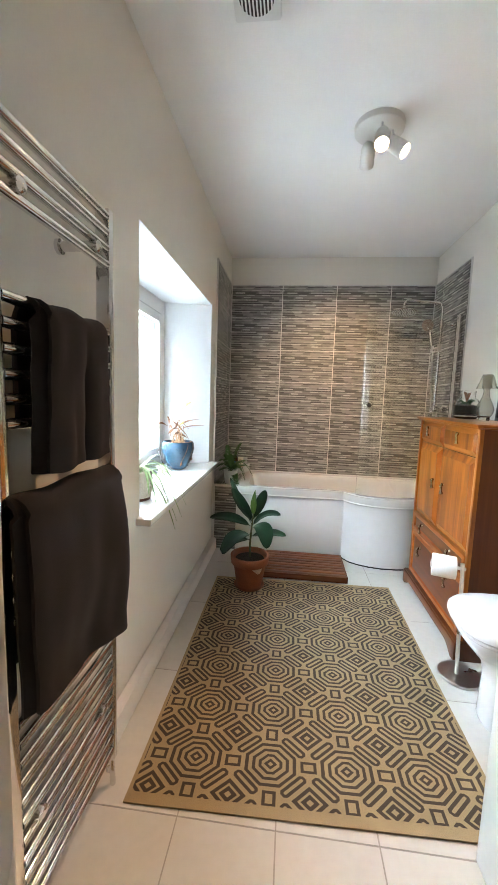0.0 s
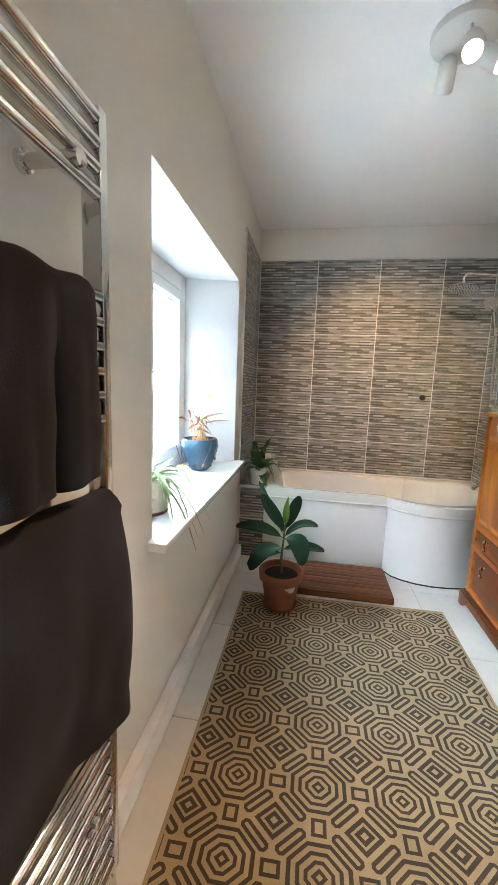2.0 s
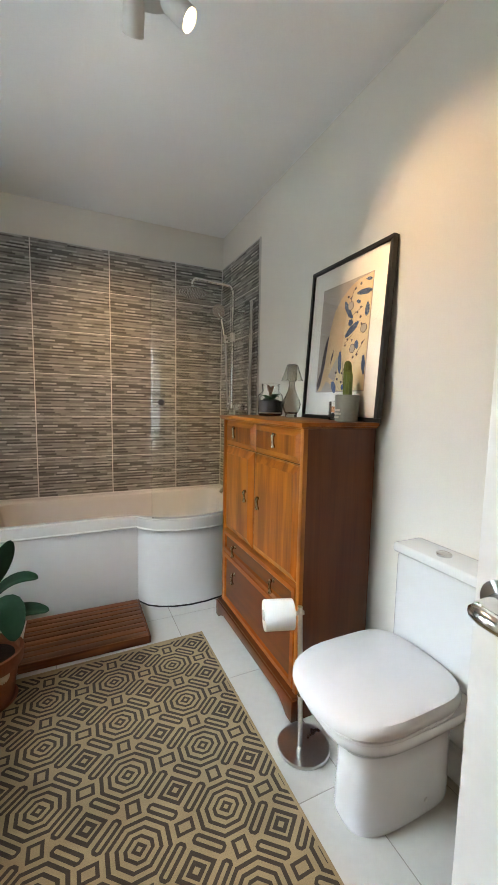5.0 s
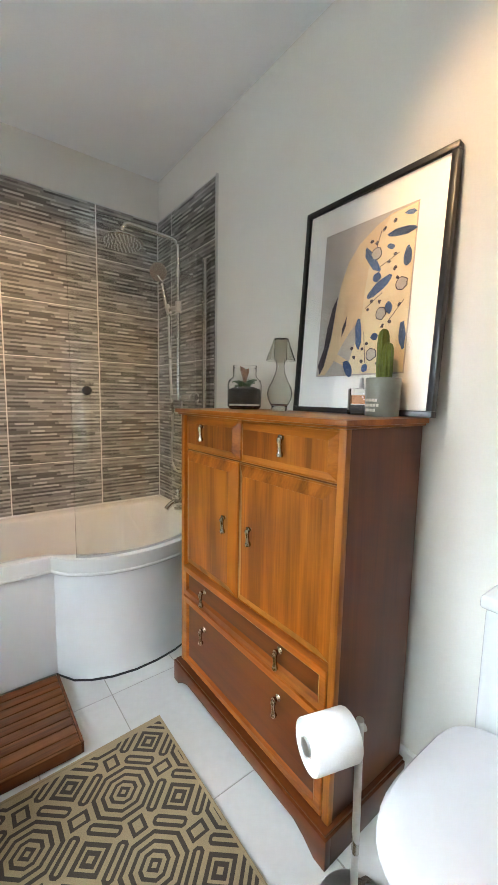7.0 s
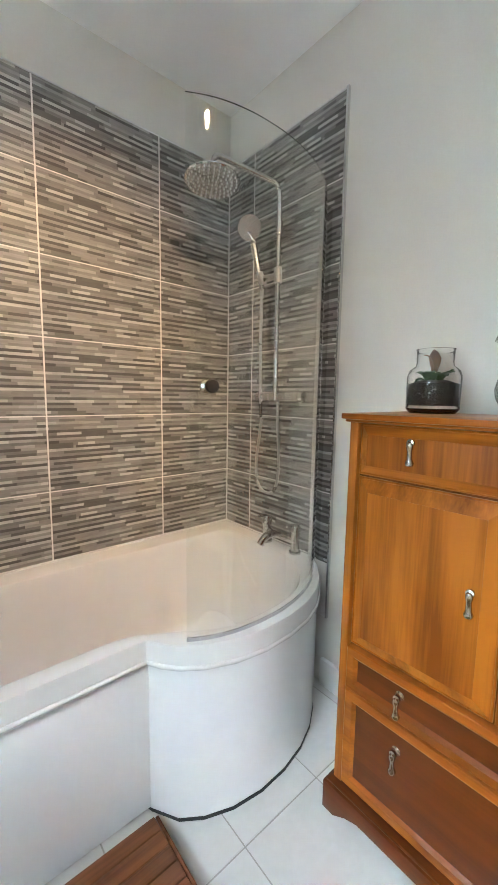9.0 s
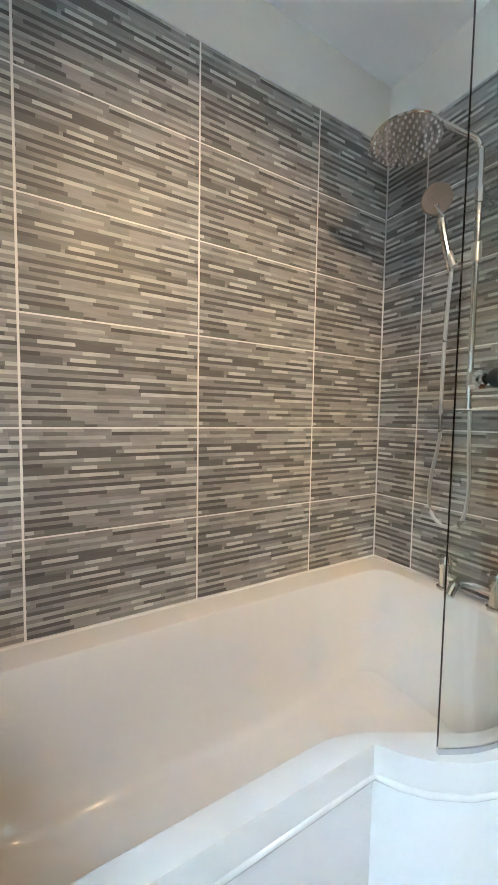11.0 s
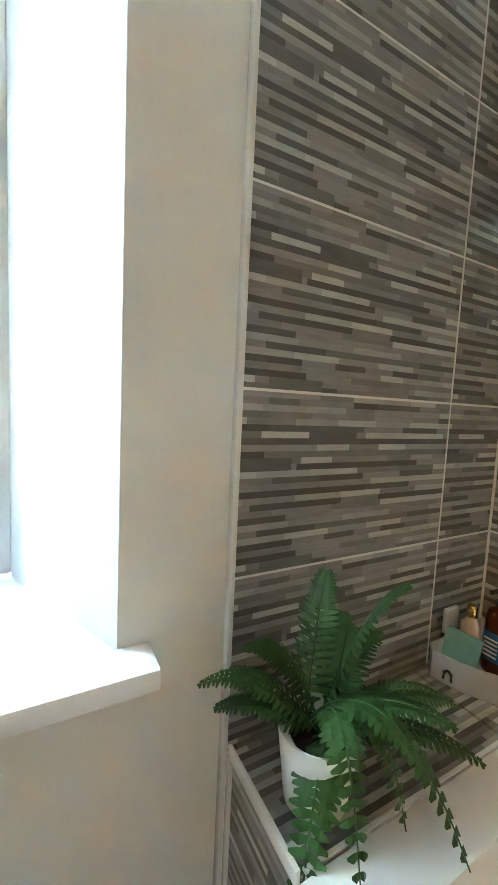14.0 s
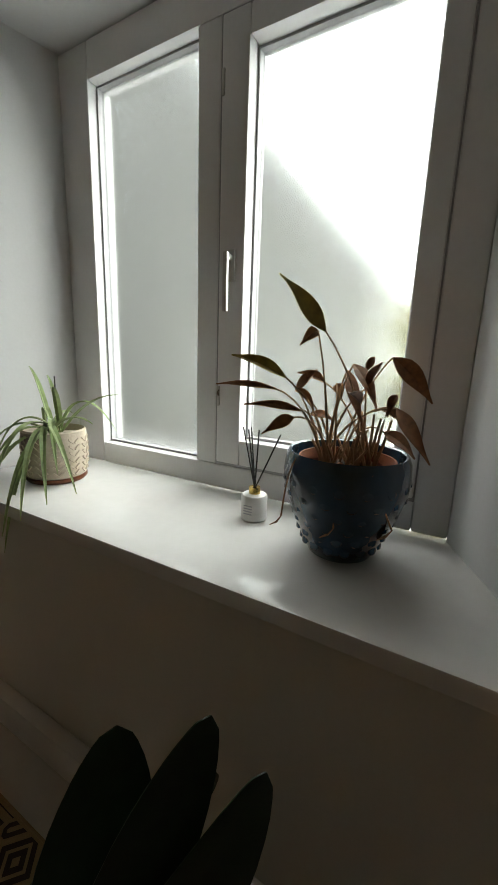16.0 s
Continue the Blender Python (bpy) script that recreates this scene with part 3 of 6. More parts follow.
for sgn, y0 in ((1, 2.05), (-1, -8.05)):
    g.add([(-4.25, -3.0, 7.93), (-4.25, y0, 2.10), (-8.5, y0, 2.10), (-8.5, -3.0, 7.93), (-4.25, -3.0, 8.07), (-4.25, y0, 2.24), (-8.5, y0, 2.24), (-8.5, -3.0, 8.07)],
          [(0, 1, 2, 3), (7, 6, 5, 4), (0, 4, 5, 1), (1, 5, 6, 2), (2, 6, 7, 3), (3, 7, 4, 0)])
part("roof", g, SLATE, house, "dark slate roof")
hedge = thing("hedge", (-5.4, 4.6, -3.0), "sunlit yellow-green garden hedge", "hedge")
g = Shape()
for i in range(130):
    p = Vector((random.uniform(-5.9, -4.9), random.uniform(2.3, 7.0), random.uniform(-2.6, 1.95)))
    r = random.uniform(0.3, 0.5)
    g.lathe([(0.02, -r), (r * 0.75, -r * 0.55), (r, 0.0), (r * 0.7, r * 0.6), (0.02, r)], Matrix.Translation(p) @ pose(0, 0, 0, random.uniform(0, 90), random.uniform(0, 90), 0), 7)
part("foliage", g, HEDGE, hedge)


# ---- door ----
door = thing("door_1", (1.17, 0.53, 0.005), "white panelled door standing open", "door", kind="structure")
part("leaf", Shape().box(1.168, 1.204, 0.53, 1.286, 0.006, 2.0), GLOSS, door, bevel=0.003)
dh = part("door_handle", Shape().lathe([(0.0, 0.0), (0.026, 0.0), (0.026, 0.009), (0.012, 0.011), (0.0095, 0.05), (0.0, 0.052)], pose(1.168, 1.248, 1.012, 0, -90, 0), 24), CHROME, door, "chrome lever handle", smooth=True)
part("lever", Shape().tube(bend((1.120, 1.256, 1.010), (1.108, 1.240, 1.011), (1.112, 1.205, 1.009), 7) + bend((1.113, 1.175, 1.008), (1.115, 1.145, 1.008), (1.125, 1.125, 1.007), 5), [0.006, 0.009, 0.01, 0.0105, 0.0105, 0.0105, 0.0105, 0.010, 0.010, 0.009, 0.009, 0.007], 12), CHROME, dh, smooth=True)
structure("trim_door_lining", Shape().box(0.35, 0.385, FRONT - 0.11, FRONT + 0.012, 0, 2.03).box(1.205, 1.24, FRONT - 0.11, FRONT + 0.012, 0, 2.03).box(0.385, 1.205, FRONT - 0.11, FRONT + 0.012, 2.005, 2.03), GLOSS, "white painted door lining", "trim", bevel=0.003)


# ---- bath ----
RIM_CURVE = [(1.042, 3.308), (1.066, 3.268), (1.10, 3.230), (1.16, 3.188), (1.24, 3.156), (1.337, 3.140), (1.44, 3.143), (1.54, 3.162), (1.63, 3.198), (1.71, 3.250), (1.78, 3.318), (1.838, 3.40)]


def resample(poly, count, centre):
    """Where rays from the centre at even angles, and at the corners, meet a closed outline."""
    c = Vector(centre)
    pts = [Vector(p) - c for p in poly]
    out = []
    for k in range(count):
        a = 2 * math.pi * k / count
        d = Vector((math.cos(a), math.sin(a)))
        best = 0
        for p, q in zip(pts, pts[1:] + pts[:1]):
            e = q - p
            det = d.x * -e.y + e.x * d.y
            if abs(det) < 1e-9:
                continue
            t = (p.x * -e.y + e.x * p.y) / det
            s = (d.x * p.y - d.y * p.x) / det
            if t > 0 and -1e-6 <= s <= 1 + 1e-6:
                best = max(best, t)
        out.append(c + d * best)
    return out


def rounded(poly, r, n=6):
    """Rounds the corners of a closed outline."""
    out = []
    m = len(poly)
    for i in range(m):
        p, q, s = Vector(poly[i - 1]), Vector(poly[i]), Vector(poly[(i + 1) % m])
        k = min(r, (p - q).length * 0.45, (s - q).length * 0.45)
        a, b = q + (p - q).normalized() * k, q + (s - q).normalized() * k
        out += [(1 - t) ** 2 * a + 2 * t * (1 - t) * q + t * t * b for t in (j / (n - 1) for j in range(n))]
    return out


bath = thing("shower_bath", (1.0, 3.62, 0.0), "white acrylic shower bath with a bowed wide end", "bath")
OUTER = [(0.194, 3.998), (0.194, 3.308)] + RIM_CURVE + [(1.838, 3.998)]
INNER = rounded([(0.265, 3.895), (0.285, 3.368), (1.00, 3.368), (1.12, 3.300), (1.24, 3.228), (1.337, 3.212), (1.44, 3.215), (1.54, 3.235), (1.63, 3.28), (1.70, 3.35), (1.755, 3.46), (1.765, 3.895)], 0.09)
CEN, NB = (0.98, 3.60), 220
ro, ri = resample(OUTER, NB, CEN), resample([tuple(p) for p in INNER], NB, CEN)
C = Vector(CEN)


def toward(ring, k, dx=0.0):
    return [C + Vector(((p.x - C.x) * k + dx, (p.y - C.y) * (k - 0.02 * (1 - k)))) for p in ring]


rings = [([C + (p - C) * 0.98 for p in ro], 0.4875), (ro, 0.488), (ro, 0.536), ([p + (q - p) * 0.04 for p, q in zip(ro, ri)], 0.545), ([p + (q - p) * 0.24 for p, q in zip(ro, ri)], 0.5452), ([p + (q - p) * 0.30 for p, q in zip(ro, ri)], 0.5454), ([p + (q - p) * 0.88 for p, q in zip(ro, ri)], 0.5455), ([p + (q - p) * 0.97 for p, q in zip(ro, ri)], 0.543), (ri, 0.535),
         (toward(ri, 0.985), 0.51), (toward(ri, 0.955), 0.40), (toward(ri, 0.92), 0.25), (toward(ri, 0.87), 0.165), (toward(ri, 0.78), 0.14), (toward(ri, 0.4), 0.132), (toward(ri, 0.02), 0.13)]
g = Shape()
vs = [(p.x, p.y, z) for i, (ring, z) in enumerate(rings) for p in ring]
fs = [(i * NB + k, i * NB + (k + 1) % NB, (i + 1) * NB + (k + 1) % NB, (i + 1) * NB + k) for i in range(len(rings) - 1) for k in range(NB)]
g.add(vs, fs)
part("shell", g, ACRYLIC, bath, smooth=True)
part("front_panel", Shape().box(0.1935, 1.052, 3.319, 3.330, 0.012, 0.4855), BATH_PANEL, bath, "flat white bath panel", bevel=0.003)
outer_p = [(x, y + 0.012) for x, y in [(1.052, 3.307)] + RIM_CURVE[2:-1]]
inner_p = [(x - 0.004, y + 0.022) for x, y in [(1.052, 3.307)] + RIM_CURVE[2:-1]]
part("curved_panel", Shape().prism(outer_p + inner_p[::-1], 0.010, 0.4855), BATH_PANEL, bath, "bowed white bath panel", smooth=True)
LIP = [(0.206, 3.308), (1.041, 3.308)] + RIM_CURVE[1:-1]
part("rim_lip", Shape().tube([(x, y + 0.003, 0.4805) for x, y in LIP[:2]] + [(x - 0.001, y + 0.003, 0.4805) for x, y in LIP[2:]], 0.0075, 12), ACRYLIC, bath, "rounded lower lip of the rim", smooth=True)
part("seal", Shape().prism([(x, y - 0.003) for x, y in outer_p] + inner_p[::-1], 0.0005, 0.010), DARK, bath, "dark gap line along the floor")
part("waste", Shape().lathe([(0.0, 0.0), (0.035, 0.0), (0.033, 0.006), (0.0, 0.008)], upright(1.30, 3.47, 0.131), 20), CHROME, bath, smooth=True)
part("sealant", Shape().box(0.194, 1.838, 3.992, 3.9995, 0.5455, 0.552).box(1.832, 1.8395, 3.42, 3.992, 0.5455, 0.552).box(0.1895, 0.196, 3.332, 3.992, 0.5455, 0.5495), SILL, bath, "white silicone bead")

# curved glass screen
screen = thing("bath_screen", (1.45, 3.2, 0.546), "curved clear glass bath screen with chrome wall profile", "shower screen")
SC = [(1.123, 3.234), (1.16, 3.213), (1.20, 3.196), (1.26, 3.181), (1.337, 3.174), (1.43, 3.177), (1.52, 3.194), (1.60, 3.222), (1.67, 3.258), (1.74, 3.308), (1.81, 3.366)]


def smooth_line(pts, n):
    out = []
    for i in range(len(pts) - 1):
        p0, p1, p2, p3 = (Vector(pts[max(0, min(len(pts) - 1, i + k))]) for k in (-1, 0, 1, 2))
        for j in range(n):
            t = j / n
            out.append(0.5 * ((2 * p1) + (p2 - p0) * t + (2 * p0 - 5 * p1 + 4 * p2 - p3) * t * t + (3 * p1 - p0 - 3 * p2 + p3) * t ** 3))
    return out + [Vector(pts[-1])]


line = smooth_line(SC, 4)
nor = []
for i in range(len(line)):
    d = (line[min(i + 1, len(line) - 1)] - line[max(i - 1, 0)]).normalized()
    nor.append(Vector((-d.y, d.x)))
ring = [tuple(p) for p in line] + [tuple(p + n * 0.006) for p, n in list(zip(line, nor))[::-1]]
gl = part("glass", Shape().prism(ring, 0.556, 1.905), SCREEN_GLASS, screen, "clear safety glass", smooth=True)
gl.visible_shadow = False
part("profile", Shape().box(1.80, 1.8435, 3.362, 3.386, 0.546, 1.92).box(1.79, 1.802, 3.352, 3.372, 0.546, 1.915), CHROME, screen, "chrome wall profile", bevel=0.003)
part("seal", Shape().prism([tuple(p - n * 0.001) for p, n in zip(line, nor)] + [tuple(p + n * 0.007) for p, n in list(zip(line, nor))[::-1]], 0.546, 0.556), GREY_PLASTIC, screen, "grey plastic bottom seal")
kp = pose(1.178, 3.2065, 1.235, 90, 0, -20)
knob = part("knob", Shape().lathe([(0.0, 0.0), (0.010, 0.0), (0.010, 0.008), (0.017, 0.011), (0.018, 0.022), (0.015, 0.028), (0.0, 0.030)], kp, 24), DARK, screen, "black round pull knob", smooth=True)
part("inner_knob", Shape().lathe([(0.0, 0.0), (0.010, 0.0), (0.010, 0.010), (0.017, 0.013), (0.018, 0.026), (0.0, 0.032)], pose(1.178, 3.2150, 1.235, -90, 0, -20), 24), CHROME, knob, smooth=True)


# ---- shower ----
shower = thing("shower_set", (1.80, 3.565, 1.2), "chrome bar shower with rain head and hand shower", "shower")
riser = [(1.76, 3.565, 1.20), (1.76, 3.565, 1.60), (1.76, 3.565, 2.0)] + [tuple(p) for p in bend((1.758, 3.566, 2.025), (1.752, 3.57, 2.05), (1.735, 3.576, 2.058), 5)] + [(1.61, 3.61, 2.075)] + [tuple(p) for p in bend((1.52, 3.632, 2.088), (1.488, 3.64, 2.093), (1.485, 3.641, 2.05), 6)]
part("riser_rail", Shape().tube(riser, 0.0105, 12), CHROME, shower, "chrome riser pipe", smooth=True)
part("rain_head", Shape().lathe([(0.0, 0.05), (0.014, 0.05), (0.018, 0.018), (0.055, 0.012), (0.100, 0.006), (0.104, 0.0), (0.100, -0.004), (0.0, -0.004)], pose(1.485, 3.641, 1.995, -4, 4, 0), 40), CHROME, shower, "round chrome rain head", smooth=True)
g = Shape()
for r, n in ((0.015, 6), (0.035, 12), (0.054, 18), (0.072, 24), (0.090, 30)):
    for k in range(n):
        a = 2 * math.pi * k / n
        g.lathe([(0.0035, 0.0), (0.003, -0.004), (0.0012, -0.0055)], pose(1.485, 3.641, 1.995, -4, 4, 0) @ Matrix.Translation((r * math.cos(a), r * math.sin(a), -0.004)), 6)
part("nozzles", g, GREY_PLASTIC, shower, "rubber spray nozzles")
part("valve", Shape().tube([(1.785, 3.425, 1.215), (1.785, 3.445, 1.215), (1.785, 3.446, 1.215), (1.785, 3.66, 1.215), (1.785, 3.661, 1.215), (1.785, 3.70, 1.215)], [0.019, 0.021, 0.024, 0.024, 0.021, 0.019], 18), CHROME, shower, "chrome thermostatic bar valve", smooth=True)
for y in (3.49, 3.64):
    part("valve_elbow", Shape().lathe([(0.028, 0.0), (0.028, 0.01), (0.016, 0.02), (0.014, 0.06)], pose(1.842, y, 1.215, 0, -90, 0), 18), CHROME, shower, smooth=True)
part("bracket", Shape().tube([(1.841, 3.565, 1.885), (1.815, 3.565, 1.885), (1.76, 3.565, 1.885)], [0.022, 0.012, 0.012], 14).tube([(1.76, 3.565, 1.86), (1.76, 3.565, 1.91)], 0.0155, 14), CHROME, shower, "chrome wall bracket", smooth=True)
part("slider", Shape().tube([(1.76, 3.565, 1.675), (1.76, 3.565, 1.735)], 0.0165, 14).tube([(1.765, 3.56, 1.705), (1.735, 3.64, 1.70)], 0.013, 14).tube([(1.735, 3.625, 1.675), (1.73, 3.645, 1.725)], 0.014, 12), STEEL, shower, "grey slider holder", smooth=True)
part("hand_shower", Shape().tube([(1.735, 3.632, 1.66), (1.725, 3.648, 1.74), (1.712, 3.664, 1.84), (1.70, 3.675, 1.885)], [0.011, 0.0125, 0.0135, 0.016], 14), CHROME, shower, "chrome hand shower handle", smooth=True)
part("hand_shower_head", Shape().lathe([(0.0, 0.022), (0.022, 0.02), (0.046, 0.008), (0.05, 0.0), (0.046, -0.006), (0.0, -0.006)], look((1.69, 3.668, 1.90), (1.30, 3.30, 1.72)), 28), SHOWER_FACE, shower, "round hand shower head", smooth=True)
hose = bend((1.735, 3.632, 1.66), (1.75, 3.66, 1.4), (1.78, 3.672, 1.10), 14) + bend((1.785, 3.675, 1.08), (1.79, 3.76, 0.78), (1.795, 3.64, 0.775), 12)[1:] + bend((1.795, 3.64, 0.775), (1.80, 3.55, 0.77), (1.79, 3.57, 1.03), 10)[1:] + bend((1.79, 3.57, 1.03), (1.785, 3.572, 1.12), (1.785, 3.572, 1.20), 5)[1:]
part("hose", Shape().tube(hose, 0.0065, 9), STEEL, shower, "ribbed metal hose", smooth=True)

tap = thing("bath_mixer_tap", (1.795, 3.55, 0.545), "chrome deck-mounted bath mixer tap", "tap")
for y in (3.46, 3.64):
    g = Shape().lathe([(0.027, 0.0), (0.027, 0.008), (0.019, 0.012), (0.0185, 0.075), (0.022, 0.078), (0.022, 0.118), (0.018, 0.124), (0.0, 0.125)], upright(1.800, y, 0.5455), 20)
    part("pillar", g, CHROME, tap, smooth=True)
part("bridge", Shape().tube([(1.80, 3.46, 0.598), (1.80, 3.64, 0.598)], 0.016, 14), CHROME, tap, smooth=True)
part("spout", Shape().tube(bend((1.80, 3.55, 0.598), (1.72, 3.55, 0.645), (1.675, 3.55, 0.585), 9), [0.017] * 6 + [0.016, 0.015, 0.015], 14), CHROME, tap, smooth=True)
for y in (3.46, 3.64):
    part("tap_lever", Shape().tube([(1.80, y, 0.66), (1.765, y, 0.672), (1.745, y, 0.674)], [0.007, 0.006, 0.005], 10), CHROME, tap, smooth=True)


# ---- duckboard ----
duck = thing("duckboard", (0.74, 3.07, 0.0), "slatted oiled teak duckboard lying beside the bath", "duckboard")
for k in range(9):
    y = 2.878 + k * 0.0435
    part("slat", Shape().box(0.455, 1.036, y, y + 0.0405, 0.030, 0.045), TEAK, duck, bevel=0.004)
for x in (0.47, 0.72, 0.98):
    part("batten", Shape().box(x, x + 0.035, 2.882, 3.262, 0.0005, 0.030), TEAK, duck, bevel=0.002)
part("edge_board", Shape().box(0.453, 1.038, 2.8665, 2.8765, 0.004, 0.0455), TEAK, duck, bevel=0.003)
part("edge_board", Shape().box(1.0365, 1.0465, 2.8675, 3.262, 0.004, 0.0455), TEAK, duck, bevel=0.003)


# ---- cabinet ----
cab = thing("mahogany_cabinet", (1.65, 2.58, 0.0), "polished mahogany cupboard with drawers and two doors", "cabinet")
CX, CB = 1.478, 1.826
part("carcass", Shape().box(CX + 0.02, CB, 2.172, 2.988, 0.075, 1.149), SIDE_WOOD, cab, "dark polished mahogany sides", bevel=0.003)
g = Shape().box(1.458, CB, 2.154, 3.006, 1.1565, 1.172)
g.box(1.466, CB, 2.162, 2.998, 1.149, 1.1565)
part("top", g, RAIL_WOOD, cab, "moulded mahogany top", bevel=0.004)
for y0, y1 in ((2.170, 2.192), (2.966, 2.990)):
    part("stile", Shape().box(CX + 0.001, CX + 0.021, y0, y1, 0.095, 1.149), PANEL_WOOD, cab, bevel=0.002)
# bracket plinth
g = Shape()
n = 22
for side in (0,):
    lo = []
    for i in range(n + 1):
        y = 2.152 + (3.008 - 2.152) * i / n
        e = min(y - 2.152, 3.008 - y)
        lo.append((y, 0.0 if e < 0.055 else min(0.042, 0.042 * ((e - 0.055) / 0.05) ** 0.6)))
    vs = [(1.452, y, z) for y, z in lo] + [(1.474, y, z) for y, z in lo] + [(1.452, y, 0.088) for y, _ in lo] + [(1.474, y, 0.088) for y, _ in lo]
    m1 = n + 1
    fs = []
    for i in range(n):
        fs += [(i, i + 1, 2 * m1 + i + 1, 2 * m1 + i), (m1 + i + 1, m1 + i, 3 * m1 + i, 3 * m1 + i + 1), (i + 1, i, m1 + i, m1 + i + 1), (2 * m1 + i, 2 * m1 + i + 1, 3 * m1 + i + 1, 3 * m1 + i)]
    fs += [(0, 2 * m1, 3 * m1, m1), (n, m1 + n, 3 * m1 + n, 2 * m1 + n)]
    g.add(vs, fs)
g.box(1.4745, CB, 2.152, 2.1715, 0.0, 0.088).box(1.4745, CB, 2.9885, 3.008, 0.0, 0.088)
g.box(1.459, CB, 2.159, 3.001, 0.0885, 0.097)
part("plinth", g, LOW_WOOD, cab, "moulded plinth with bracket feet", bevel=0.002)


def front(name, y0, y1, z0, z1, rim, slope, inset, frame_mat, panel_mat, proud=0.0):
    """A drawer or door front: a narrow flat rim, a mitred slope and a panel sunk in it or raised from it."""
    x, back = CX - proud, CX + 0.02

    def rect(d, xx):
        return [(xx, y0 + d, z0 + d), (xx, y1 - d, z0 + d), (xx, y1 - d, z1 - d), (xx, y0 + d, z1 - d)]

    e = 0.0022
    rings = [rect(0, back), rect(0, x + e), rect(e, x), rect(rim, x), rect(rim + 0.0015, x + 0.0015), rect(rim + slope, x + inset)]
    vs = [p for r in rings for p in r]
    fs = [(4 * i + k, 4 * i + (k + 1) % 4, 4 * i + 4 + (k + 1) % 4, 4 * i + 4 + k) for i in range(len(rings) - 1) for k in range(4)]
    f = part(name, Shape().add(vs, fs), frame_mat, cab)
    d = rim + slope - 0.0005
    part("panel", Shape().box(x + inset - 0.0004, x + inset + 0.006, y0 + d, y1 - d, z0 + d, z1 - d), panel_mat, f)
    return f


def pull(parent, y, z):
    """A drop handle: round boss, a neck and a drop that flares to a bell."""
    g = Shape().lathe([(0.0115, 0.0), (0.0115, 0.003), (0.0075, 0.006), (0.006, 0.012), (0.009, 0.016), (0.009, 0.021), (0.0, 0.024)], pose(CX + 0.0085, y, z + 0.020, 0, -90, 0), 16)
    g.lathe([(0.0, 0.0), (0.0085, 0.001), (0.0100, 0.006), (0.0085, 0.011), (0.0062, 0.016), (0.0058, 0.036), (0.0078, 0.044), (0.0078, 0.050), (0.005, 0.056), (0.0, 0.058)], pose(CX - 0.0095, y, z - 0.034, 0, -5, 0), 16)
    part("handle", g, DARK_CHROME, parent, "chrome drop handle", smooth=True)


d1 = front("drawer", 2.603, 2.964, 1.012, 1.146, 0.004, 0.024, -0.013, RAIL_WOOD, PANEL_WOOD, -0.012)
d2 = front("drawer", 2.194, 2.599, 1.012, 1.146, 0.004, 0.024, -0.013, RAIL_WOOD, PANEL_WOOD, -0.012)
d3 = front("door", 2.612, 2.964, 0.532, 1.006, 0.004, 0.034, -0.013, PANEL_WOOD, PANEL_WOOD, -0.012)
d4 = front("door", 2.194, 2.608, 0.532, 1.006, 0.004, 0.034, -0.013, PANEL_WOOD, PANEL_WOOD, -0.012)
# lower drawers: shade coloured into the panels, window sheen into the lighter frames
d5 = front("drawer", 2.194, 2.964, 0.402, 0.526, 0.022, 0.010, 0.009, RAIL_WOOD, LOW_WOOD, 0.003)
d6 = front("drawer", 2.194, 2.964, 0.105, 0.396, 0.024, 0.010, 0.009, RAIL_WOOD, LOW_WOOD, 0.003)
for d, y, z in ((d1, 2.818, 1.09), (d2, 2.386, 1.09), (d3, 2.668, 0.787), (d4, 2.524, 0.787), (d5, 2.81, 0.45), (d5, 2.38, 0.455), (d6, 2.81, 0.296), (d6, 2.38, 0.302)):
    pull(d, y, z)


# ---- picture leaning on the wall ----
pic = thing("framed_print", (1.80, 2.395, 1.172), "black framed print of a bent figure in patterned cloth", "picture")
PM = Matrix.Translation((1.792, 2.395, 1.173)) @ pose(0, 0, 0, 0, 3.4, 0)
PW, PH, FW = 0.268, 0.715, 0.018


def flat(shape, pts, x, thick=0.0006):
    """A flat piece in the picture's plane: points (y, z) from its lower middle, y towards the window end."""
    n = len(pts)
    vs = [PM @ Vector((x, y, z)) for y, z in pts] + [PM @ Vector((x + thick, y, z)) for y, z in pts]
    shape.add(vs, [tuple(range(n)), tuple(range(2 * n - 1, n - 1, -1))] + [(i, (i + 1) % n, n + (i + 1) % n, n + i) for i in range(n)])


for y0, y1, z0, z1 in ((-PW, PW, 0.0, FW), (-PW, PW, PH - FW, PH), (-PW, -PW + FW, FW, PH - FW), (PW - FW, PW, FW, PH - FW)):
    part("frame", Shape().box(-0.012, 0.014, y0, y1, z0, z1, PM), BLACK_FRAME, pic, bevel=0.002)
part("mount", Shape().box(0.0, 0.003, -PW + FW, PW - FW, FW, PH - FW, PM), MOUNT, pic, "white card mount")
g = Shape()
flat(g, [(-0.168, 0.125), (0.172, 0.125), (0.172, 0.61), (-0.168, 0.61)], -0.0010)
part("print_ground", g, INK_GREY, pic, "taupe paper print")


def blob(cy, cz, ry, rz, n=10, turn=0.0, wob=0.12, seed=0):
    rnd = random.Random(seed)
    out = []
    for k in range(n):
        a = 2 * math.pi * k / n
        r = 1 + rnd.uniform(-wob, wob)
        y, z = ry * r * math.cos(a), rz * r * math.sin(a)
        out.append((cy + y * math.cos(turn) - z * math.sin(turn), cz + y * math.sin(turn) + z * math.cos(turn)))
    return out


def at(s_, t_):
    """A place on the print: s_ across from the window end, t_ down from its top edge."""
    return (0.172 - 0.34 * s_, 0.61 - 0.485 * t_)


def outline_of(*pairs):
    return [at(a, b) for a, b in pairs]


g = Shape()
